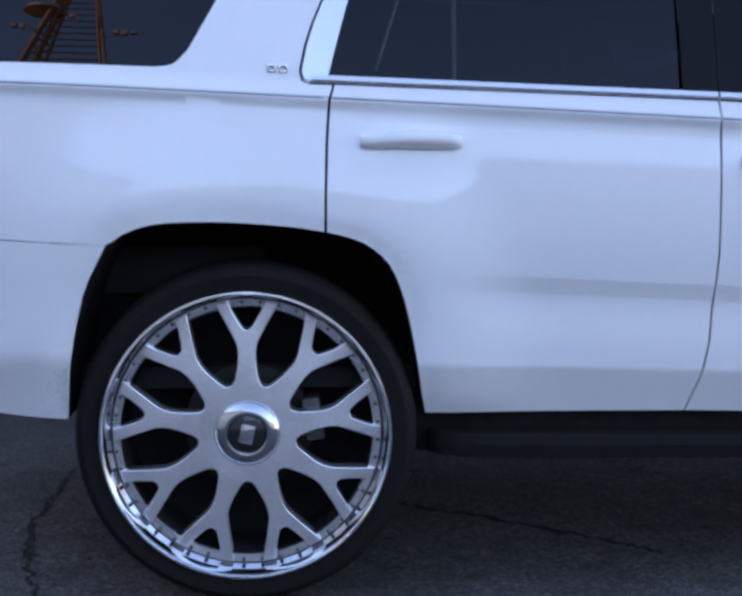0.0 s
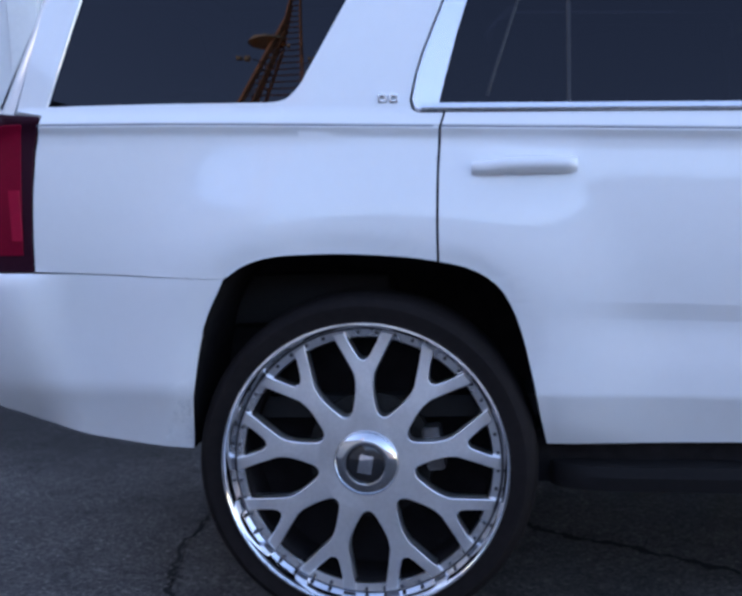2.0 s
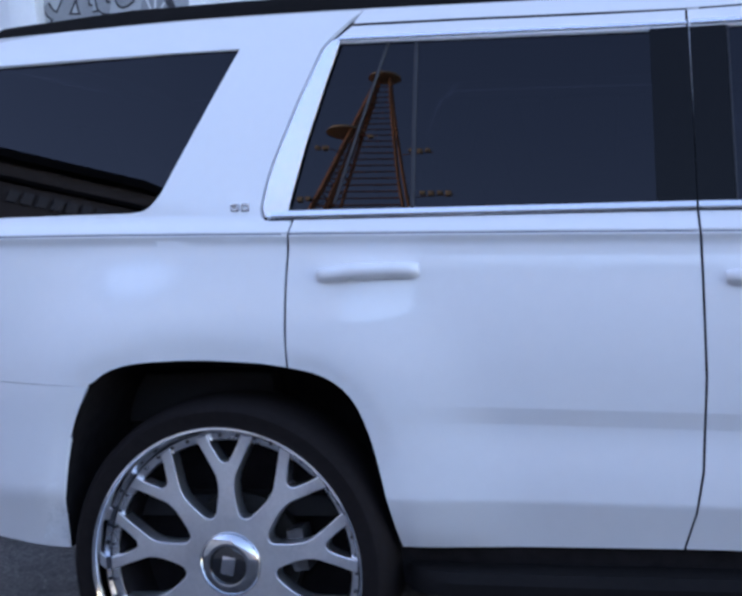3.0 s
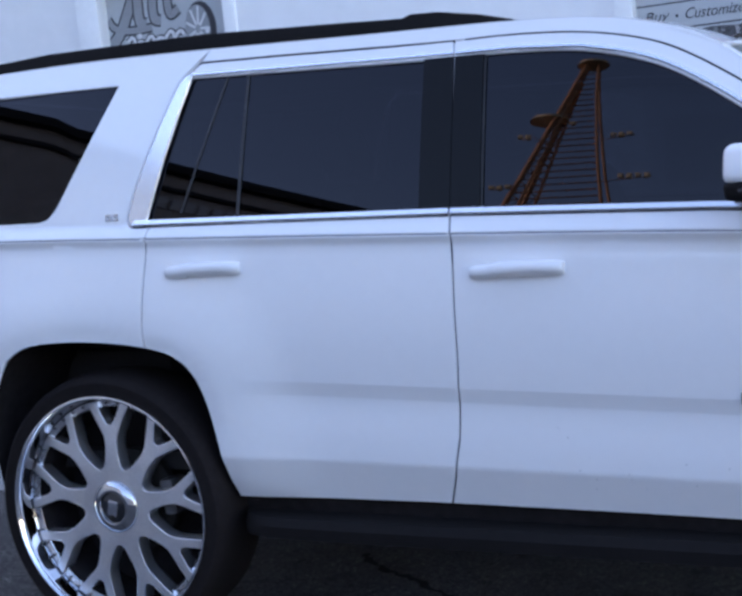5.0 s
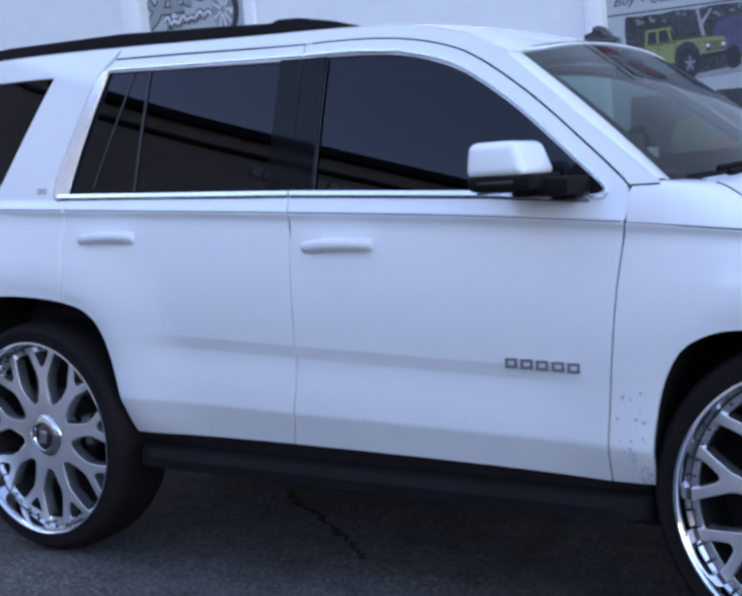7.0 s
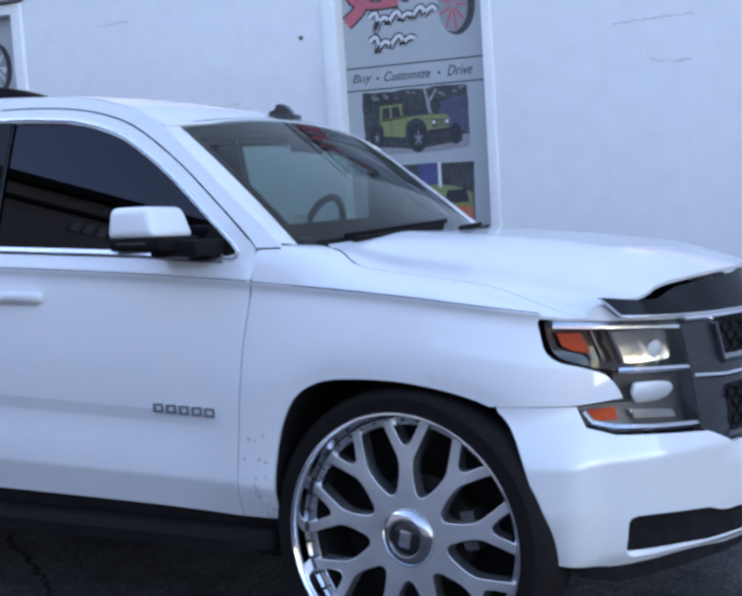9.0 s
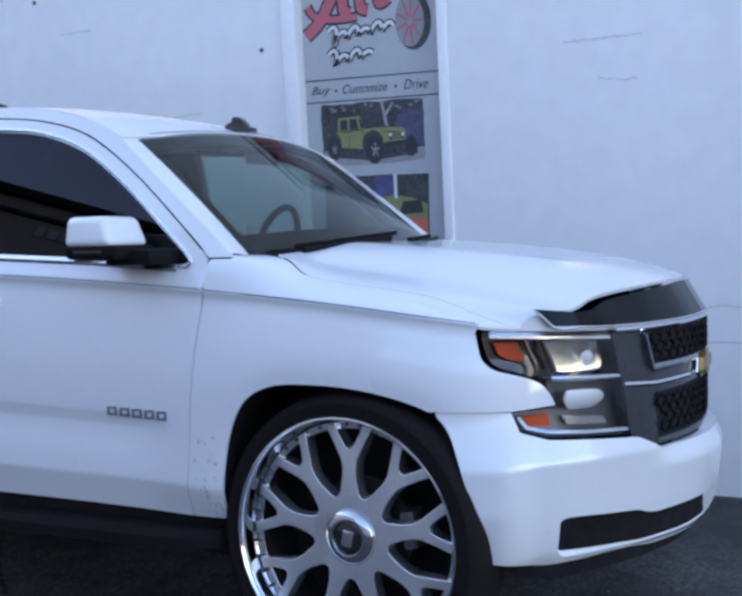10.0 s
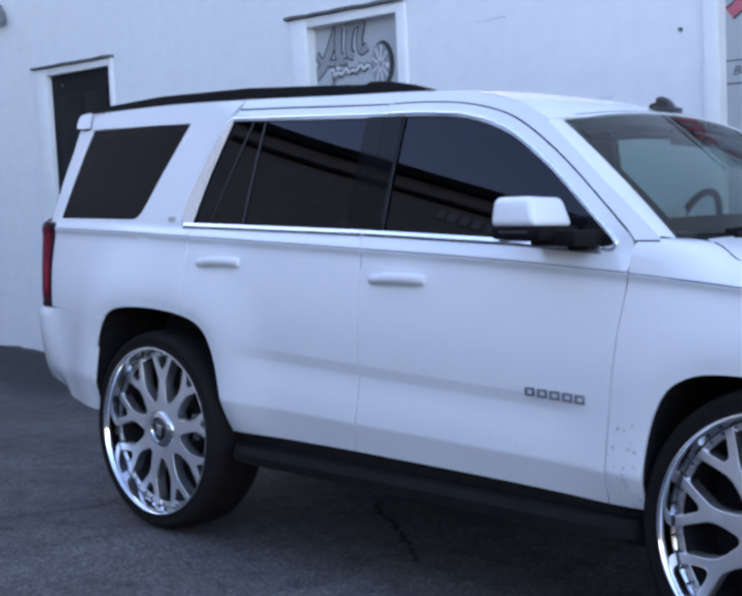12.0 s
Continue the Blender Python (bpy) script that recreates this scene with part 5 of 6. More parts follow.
# thin slate strip along the crease of each side panel
for panel, a, b in ((quarter, -0.90, 0.206), (rear_door, 0.226, 1.268), (front_door, 1.280, 2.432), (fender, 2.452, 3.362)):
    strip([(a, crease(a)), (b, crease(b))] if b - a < 0.01 else [(a + (b - a) * i / 12, crease(a + (b - a) * i / 12)) for i in range(13)], 0.0036, 0.0012, CREASE_SLATE, panel, "", "crease_line", 0.0008)


letter_blocks(5, 2.056, 2.296, 0.826, 0.815, 0.030, front_door, "dark badge block", BADGE)
letter_blocks(2, 0.060, 0.112, 1.434, 1.432, 0.022, quarter, "small polished badge block", CHROME)

# mirror
def tapered(x0, x1, y0, y1, z0, z1, bevel, lean_x, lean_y, front=0.0):
    """A rounded box that narrows upwards."""
    bm = bmesh.new()
    r = bmesh.ops.create_cube(bm, size=1)
    for v in r["verts"]:
        a, b, t = v.co.x, v.co.y, v.co.z + 0.5
        v.co = ((x0 + x1) / 2 + a * (x1 - x0) * (1 - lean_x * t) - front * t, (y0 + y1) / 2 + b * (y1 - y0) * (1 - lean_y * t), z0 + t * (z1 - z0))
    bmesh.ops.bevel(bm, geom=bm.edges[:], offset=bevel, segments=5, affect="EDGES", profile=0.5)
    return bm


part("side_mirror", tapered(2.064, 2.252, -0.222, 0.0, 1.384, 1.482, 0.024, 0.22, 0.12, 0.014), WHITE, front_door, "white-capped side mirror")
lower = tapered(2.070, 2.262, -0.216, 0.0, 1.344, 1.388, 0.014, -0.05, -0.03)
for args in ((2.16, 2.335, -0.13, 0.08, 1.322, 1.374), (2.235, 2.320, -0.03, 0.085, 1.306, 1.345)):
    box(lower, *args, 0.014)
part("mirror_arm", lower, PLASTIC, front_door, "black plastic mirror arm")
part("turn_lamp", boxed(2.100, 2.215, -0.2185, -0.10, 1.362, 1.374, 0.004), SMOKED, front_door)
part("mirror_foot", boxed(2.090, 2.19, -0.200, -0.03, 1.337, 1.3435, 0.002), SMOKED, front_door)
part("mirror_glass", boxed(2.080, 2.086, -0.19, -0.02, 1.40, 1.47, 0.003), CHROME, front_door)

# roof rails and aerial
rail_profile = [(-0.756, 1.985), (-0.748, 2.014), (-0.722, 2.030), (-0.3, 2.044), (0.35, 2.037), (0.85, 2.016), (1.07, 2.003), (1.10, 2.013), (1.19, 2.008), (1.32, 1.982), (1.48, 1.936), (1.492, 1.918), (1.0, 1.950), (0.3, 1.970), (-0.75, 1.975)]
rail_bm = plate([(x, low(x, z)) for x, z in rail_profile], 0.05, Matrix(((1, 0, 0, 0), (0, 0, -1, 0.305), (0, 1, 0, 0), (0, 0, 0, 1))), 0.012)
roof_rail = part("roof_rail", rail_bm, PLASTIC, suv, "black roof rail")
opposite(roof_rail)
fin = plate([(-0.052, 0.0), (0.062, 0.0), (0.052, 0.020), (0.030, 0.044), (0.006, 0.055), (-0.016, 0.052), (-0.022, 0.034), (-0.050, 0.026)], 0.030, Matrix.Translation((2.000, 1.033, 1.853)) @ FACE, 0.006)
box(fin, 1.940, 2.080, 0.99, 1.05, 1.836, 1.860, 0.008)
part("aerial_fin", fin, GLOSSBLACK, suv, "black shark-fin aerial")


# cowl, wipers and dark edge of the windscreen
def cowl_form(u, v):
    a = Vector(screen_form(0.03, v))
    y = a.y
    half = min(y, CAR_W - y)
    c = 1 - (2 * (y - 0.165) / (CAR_W - 0.33) - 1) ** 2
    b = Vector(hood_form(2.69 + 0.15 * c, y)) - Vector((0, 0, 0.015))
    return a.lerp(b, u) + Vector((0, 0, -0.012))


part("cowl", grid(cowl_form, [0, 0.5, 1], [i / 20 for i in range(21)]), PLASTIC, suv, "black plastic cowl")
for v0, v1, u1 in ((0.10, 0.50, 0.055), (0.54, 0.95, 0.06)):
    a, b = Vector(screen_form(0.0, v0)), Vector(screen_form(u1, v1))
    bm = tube([Vector(screen_form(0.02 + u1 * t, v0 + (v1 - v0) * t)) + Vector((0.035, 0, -0.002)) for t in [i / 8 for i in range(9)]], 0.009, 8)
    tube([Vector(screen_form(-0.02 + (u1 - 0.01) * t, v0 + (v1 - v0) * 0.8 * t)) + Vector((0.045, 0, 0.004)) for t in [i / 5 for i in range(6)]], 0.011, 8, bm)
    part("wiper", bm, PLASTIC, suv, "black windscreen wiper")
for f0, f1, vv in ((0.0, 0.13, None), (0.87, 1.0, None)):
    part("screen_border", grid(lambda u, v: Vector(screen_form(f0 + (f1 - f0) * u, v)) - Vector((0.004, 0, 0.004)), [0, 1], [i / 20 for i in range(21)]), PILLAR, suv)
for v0, v1 in ((0.0, 0.028), (0.972, 1.0)):
    part("screen_border", grid(lambda u, v: Vector(screen_form(u, v0 + (v1 - v0) * v)) - Vector((0.004, 0, 0.004)), [i / 10 for i in range(11)], [0, 1]), PILLAR, suv)

# ---- cabin ----
dash = bmesh.new()
box(dash, 2.16, 2.56, 0.17, CAR_W - 0.17, 1.10, 1.375, 0.05)
box(dash, 2.10, 2.40, 1.20, 1.72, 1.25, 1.430, 0.04)
box(dash, 2.10, 2.45, 0.78, 1.22, 1.10, 1.405, 0.04)
part("dashboard", dash, CABIN, suv, "dark grey dashboard")
part("cabin_floor", boxed(-0.9, 2.5, 0.16, CAR_W - 0.16, 0.56, 0.62), CABIN, suv)
part("headliner", grid(lambda x, v: Vector(roof_form(x, 0.04 + 0.92 * v)) - Vector((0, 0, 0.03)), [-0.8 + 0.2 * i for i in range(15)], [i / 8 for i in range(9)], flip=True), CABIN_LIGHT, suv, "dim grey headliner")
part("header_trim", grid(lambda u, v: (Vector(roof_form(1.90, v)) - Vector((0, 0, 0.035))).lerp(Vector(screen_form(0.84, v)) - Vector((0.012, 0, 0.012)), u), [0, 0.5, 1], [0.03 + 0.94 * i / 16 for i in range(17)]), CABIN_LIGHT, suv)
for x, ys in ((1.45, (0.36, 1.22)), (0.45, (0.34, 1.24)), (-0.45, (0.34, 1.24))):
    for y in ys:
        seat = bmesh.new()
        box(seat, x - 0.05, x + 0.50, y, y + 0.48, 0.80, 0.96, 0.05)
        box(seat, -0.09, 0.09, y, y + 0.48, 0.0, 0.62, 0.06, Matrix.Translation((x, 0, 0.90)) @ Matrix.Rotation(radians(-14), 4, "Y"))
        box(seat, -0.06, 0.06, y + 0.10, y + 0.38, 0.66, 0.86, 0.04, Matrix.Translation((x, 0, 0.90)) @ Matrix.Rotation(radians(-14), 4, "Y"))
        part("seat", seat, CABIN, suv, "dark grey seat")
wheel_ring = [Vector((1.93 + 0.06 * math.sin(a), 1.46 + 0.180 * math.cos(a), 1.36 + 0.175 * math.sin(a))) for a in [2 * math.pi * i / 32 for i in range(32)]]
ring = tube(wheel_ring, 0.016, 8, closed=True)
for a in (0.2, math.pi - 0.2, -math.pi / 2):
    tube([Vector((1.95, 1.46, 1.36)), Vector((1.93 + 0.06 * math.sin(a), 1.46 + 0.175 * math.cos(a), 1.36 + 0.170 * math.sin(a)))], 0.018, 6, ring)
steering = part("steering_wheel", ring, CABIN, suv, "black steering wheel")
box_hub = boxed(1.91, 2.00, 1.39, 1.53, 1.31, 1.41, 0.02)
part("wheel_hub", box_hub, CABIN, steering)
part("rear_view_mirror", boxed(2.10, 2.13, 0.90, 1.14, 1.70, 1.775, 0.012), GLOSSBLACK, suv)
part("paper_tag", boxed(2.380, 2.385, 0.40, 0.50, 1.385, 1.445, 0.0), material("white_paper", (0.75, 0.75, 0.74), rough=0.7, grain=0.03), suv, "white paper on the dashboard")

# ---- fittings of the building ----
DRIP = material("dark_weathered_ledge", (0.10, 0.10, 0.105), rough=0.8, grain=0.3, scale=30)
DOORBLACK = material("black_door_paint", (0.014, 0.014, 0.016), rough=0.6, spec=0.15, grain=0.2, scale=20)
STEEL = material("grey_painted_steel", (0.17, 0.175, 0.18), rough=0.5, grain=0.15, scale=40)
OLDBASE = material("bare_concrete_base", (0.12, 0.115, 0.11), rough=0.9, grain=0.3, scale=20, bump=0.3, bump_scale=50)
INK = material("dark_print_ink", (0.035, 0.035, 0.042), rough=0.6, grain=0.15)
RED_INK = material("red_print_ink", (0.50, 0.12, 0.15), rough=0.6, grain=0.12, scale=60)
WHITE_INK = material("white_print", (0.66, 0.66, 0.66), rough=0.6, grain=0.05)
GREY_INK = material("grey_print", (0.27, 0.28, 0.29), rough=0.6, grain=0.12, scale=60)
LIME_INK = material("yellow_green_print", (0.23, 0.25, 0.10), rough=0.6, grain=0.15, scale=50)
PHOTO_DARK = material("dark_photo_print", (0.055, 0.056, 0.06), rough=0.6, grain=0.8, scale=55)
PHOTO_VIOLET = material("violet_photo_print", (0.085, 0.08, 0.135), rough=0.6, grain=0.3, scale=30)
PHOTO_PALE = material("pale_photo_print", (0.30, 0.29, 0.30), rough=0.6, grain=0.25, scale=40)
ORANGE_INK = material("orange_print", (0.55, 0.16, 0.09), rough=0.6, grain=0.2, scale=30)
BLUE_INK = material("blue_print", (0.08, 0.08, 0.20), rough=0.6, grain=0.3, scale=30)


def wall_plate(name, outline, y, depth, mat, parent, label=""):
    """A thin flat shape on the wall, its face at y - depth."""
    return part(name, plate(outline, depth, Matrix.Translation((0, y, 0)) @ FACE), mat, parent, label)


def rect(x0, x1, z0, z1):
    return [(x0, z0), (x1, z0), (x1, z1), (x0, z1)]


def disc(cx, cz, rx, rz, n=28, turn=0.0):
    return [(cx + rx * math.cos(2 * math.pi * i / n) * math.cos(turn) - rz * math.sin(2 * math.pi * i / n) * math.sin(turn), cz + rx * math.cos(2 * math.pi * i / n) * math.sin(turn) + rz * math.sin(2 * math.pi * i / n) * math.cos(turn)) for i in range(n)]


def opening_trim(x0, x1, z0, z1, left, right, sill):
    fr = thing("window_frame", ((x0 + x1) / 2, WALL_Y, z0), "white painted wooden surround of an opening", "window frame", kind="structure")
    part("jamb", boxed(x0 - left, x0 - 0.002, WALL_Y - 0.022, WALL_Y + 0.02, z0 - 0.08, z1 + 0.072, 0.004), TRIMPAINT, fr)
    part("jamb", boxed(x1 + 0.002, x1 + right, WALL_Y - 0.022, WALL_Y + 0.02, z0 - 0.08, z1 + 0.072, 0.004), TRIMPAINT, fr)
    part("head", boxed(x0, x1, WALL_Y - 0.020, WALL_Y + 0.02, z1 + 0.002, z1 + 0.070, 0.004), TRIMPAINT, fr)
    ledge = boxed(x0 - left - 0.05, x1 + right + 0.025, WALL_Y - 0.05, WALL_Y + 0.01, z1 + 0.074, z1 + 0.098, 0.004)
    bmesh.ops.subdivide_edges(ledge, edges=[e for e in ledge.edges if abs(e.verts[0].co.x - e.verts[1].co.x) > 0.5], cuts=14)
    for v in ledge.verts:
        v.co.z += 0.010 * noise.noise(Vector((v.co.x * 6, 0.3, 1.0)))
    part("drip_ledge", ledge, DRIP, fr, "dark weathered ledge")
    if sill:
        part("sill", boxed(x0 - left, x1 + right, WALL_Y - 0.035, WALL_Y + 0.05, z0 - 0.085, z0 - 0.002, 0.006), TRIMPAINT, fr)
    return fr


opening_trim(*OPENINGS[0], 0.19, 0.05, True)
opening_trim(*OPENINGS[1], 0.17, 0.085, False)
opening_trim(*OPENINGS[2], 0.095, 0.055, False)

# dark door standing in its opening
x0, x1, z0, z1 = OPENINGS[0]
door_1 = thing("door_1", ((x0 + x1) / 2, WALL_Y + 0.1, z0), "black painted door in a white frame", "door", kind="structure")
part("door_leaf", boxed(x0, x1, WALL_Y + 0.035, WALL_Y + 0.08, z0, z1), DOORBLACK, door_1)
for a, b in ((x0 + 0.12, (x0 + x1) / 2 - 0.05), ((x0 + x1) / 2 + 0.05, x1 - 0.12)):
    part("door_panel", boxed(a, b, WALL_Y + 0.029, WALL_Y + 0.037, z0 + 0.2, z1 - 0.2, 0.004), DOORBLACK, door_1)
part("door_bolt", boxed(x0 + 0.19, x0 + 0.205, WALL_Y + 0.024, WALL_Y + 0.036, 2.62, 2.635, 0.002), STEEL, door_1)

# bare strip where the paint ends above the ground
base = bmesh.new()
xs = [-16 + 0.12 * i for i in range(268)]
rows = []
for x in xs:
    g = ground_height(x, WALL_Y)
    top = g + 0.015 + 0.025 * noise.noise(Vector((x * 2.3, 0, 0))) + 0.02 * noise.noise(Vector((x * 9, 5, 0)))
    rows.append([base.verts.new((x, WALL_Y - 0.006, g - 0.05)), base.verts.new((x, WALL_Y - 0.006, top)), base.verts.new((x, WALL_Y + 0.01, top + 0.004))])
for a, b in zip(rows, rows[1:]):
    for i in range(2):
        base.faces.new((a[i], b[i], b[i + 1], a[i + 1]))
tagged(part("wall_base", base, OLDBASE, None), "bare dark concrete foot of the wall", "wall base", kind="structure")


def stroke(pts, wide, y, depth, mat, parent, name, label="", edge=None):
    """A brush-like stroke on a banner; edge: a wider dark stroke behind it."""
    if edge:
        part("print_outline", sweep([(x, y, z) for x, z in pts], lambda t: (wide(t) if callable(wide) else wide) + edge, depth, (0, -1, 0), rounded=False), INK, parent)
    return part(name, sweep([(x, y - depth, z) for x, z in pts], wide, 0.0015, (0, -1, 0), rounded=False), mat, parent, label)


def logo(banner, ox, oz, k, y, main, tread):
    """The shop's mark as plain coloured shapes: three slanted strokes, two wavy bars and a wheel."""
    def at(pts):
        return [(ox + k * a, oz + k * b) for a, b in pts]

    e = 0.026 * k
    stroke(at(bend([(0.00, 0.06), (0.10, 0.14), (0.20, 0.30), (0.27, 0.44)])), 0.072 * k, y, 0.001, main, banner, "print_stroke", "plain slanted print stroke", e)
    stroke(at(bend([(0.02, 0.25), (0.06, 0.19), (0.14, 0.16), (0.25, 0.15), (0.37, 0.155)])), 0.042 * k, y - 0.001, 0.001, main, banner, "print_stroke", "", e)
    stroke(at(bend([(0.29, 0.44), (0.275, 0.32), (0.28, 0.20), (0.33, 0.18)])), 0.068 * k, y - 0.002, 0.001, main, banner, "print_stroke", "", e)
    stroke(at(bend([(0.44, 0.43), (0.40, 0.33), (0.40, 0.21), (0.45, 0.19)])), 0.060 * k, y - 0.003, 0.001, main, banner, "print_stroke", "", e)
    stroke(at(bend([(0.36, 0.42), (0.45, 0.43), (0.55, 0.44), (0.52, 0.33), (0.53, 0.22), (0.60, 0.25)])), 0.052 * k, y - 0.004, 0.001, main, banner, "print_stroke", "", e)
    # wheel
    cx, cz = ox + k * 0.745, oz + k * 0.095
    wall_plate("print_tyre", disc(cx + 0.012 * k, cz, 0.122 * k, 0.182 * k), y - 0.0005, 0.001, INK if tread is GREY_INK else tread, banner, "printed tyre")
    wall_plate("print_rim", disc(cx - 0.012 * k, cz, 0.098 * k, 0.160 * k), y - 0.002, 0.001, GREY_INK if tread is GREY_INK else GREY_INK, banner, "printed wheel")
    for i in range(9):
        a = 2 * math.pi * i / 9
        stroke([(cx - 0.01 * k + 0.02 * k * math.cos(a), cz + 0.03 * k * math.sin(a)), (cx - 0.01 * k + 0.092 * k * math.cos(a), cz + 0.15 * k * math.sin(a))], 0.014 * k, y - 0.0035, 0.0005, WHITE_INK if tread is GREY_INK else RED_INK, banner, "print_spoke")
    # two plain wavy bands in place of the shop's name
    for waves, a, b, c, d, tall in ((5.5, 0.17, 0.045, 0.62, 0.085, 0.10), (3.5, 0.165, -0.105, 0.47, -0.075, 0.10)):
        pts = []
        for i in range(int(waves * 20) + 1):
            t = i / (waves * 20)
            q = 2 * math.pi * waves * t + 0.6
            h = tall * (1.15 if t < 0.16 else 0.46 + 0.26 * math.sin(3.7 * math.floor(waves * t + 0.35)))
            pts.append((a + (c - a) * t - 0.16 * h * math.cos(q) + 0.16 * h * math.sin(q), b + (d - b) * t + 0.5 * h * math.sin(q)))
        stroke(at(pts), 0.024 * k, y - 0.005, 0.001, WHITE_INK, banner, "print_wave", "plain wavy print band", 0.020 * k)


def words(text, x, z, y, tall, wide, mat, parent, name, tilt=0.0):
    cu = bpy.data.curves.new(name, "FONT")
    cu.body, cu.size, cu.extrude, cu.shear, cu.resolution_u = text, 1.0, 0.002, 0.35, 3
    tmp = new(name, cu)
    bpy.context.view_layer.update()
    me = bpy.data.meshes.new_from_object(tmp.evaluated_get(bpy.context.evaluated_depsgraph_get()))
    bpy.data.objects.remove(tmp)
    co = np.array([v.co for v in me.vertices])
    lo, hi = co.min(0), co.max(0)
    m = Matrix.Translation((x, y, z)) @ Matrix.Rotation(-tilt, 4, "Y") @ FACE @ Matrix.Diagonal((wide / (hi[0] - lo[0]), tall / (hi[1] - lo[1]), 0.4, 1)) @ Matrix.Translation((-lo[0], -lo[1], 0))
    me.transform(m)
    me.materials.clear()
    me.materials.append(mat)
    return part(name, me, mat, parent)


BY = WALL_Y + 0.075


def banner(i, label):
    x0, x1, z0, z1 = OPENINGS[i]
    b = thing("banner", ((x0 + x1) / 2, BY, z0), label, "banner", "banners in the wall openings")
    part("board", boxed(x0, x1, BY, BY + 0.02, z0, z1), BANNER, b, "grey vinyl sheet")
    return b, x0, x1


b1, bx0, bx1 = banner(1, "grey printed banner with a monochrome wheel motif")
logo(b1, bx0 - 0.01, 2.335, 0.93, BY - 0.0005, GREY_INK, GREY_INK)
for px, pz in ((bx0 + 0.24, 2.435), (bx1 - 0.17, 2.405)):
    wall_plate("grommet", disc(px, pz, 0.017, 0.017, 14), BY - 0.008, 0.003, WHITE_INK, b1)
b2, cx0, cx1 = banner(2, "grey printed banner with two photos of off-road vehicles")
logo(b2, cx0 + 0.025, 2.38, 0.93, BY - 0.0005, RED_INK, PHOTO_DARK)
for z in (2.167, 2.034):
    wall_plate("print_line", rect(cx0 + 0.0, cx1 - 0.0, z - 0.004, z + 0.004), BY - 0.0003, 0.001, INK, b2)
words("Buy", cx0 + 0.042, 2.066, BY - 0.0016, 0.066, 0.13, INK, b2, "print_text")
words("Customize", cx0 + 0.252, 2.075, BY - 0.0016, 0.056, 0.295, INK, b2, "print_text")
words("Drive", cx0 + 0.652, 2.073, BY - 0.0016, 0.060, 0.155, INK, b2, "print_text")
for px in (cx0 + 0.208, cx0 + 0.600):
    wall_plate("print_dot", disc(px, 2.098, 0.008, 0.009, 10), BY - 0.0003, 0.001, INK, b2)


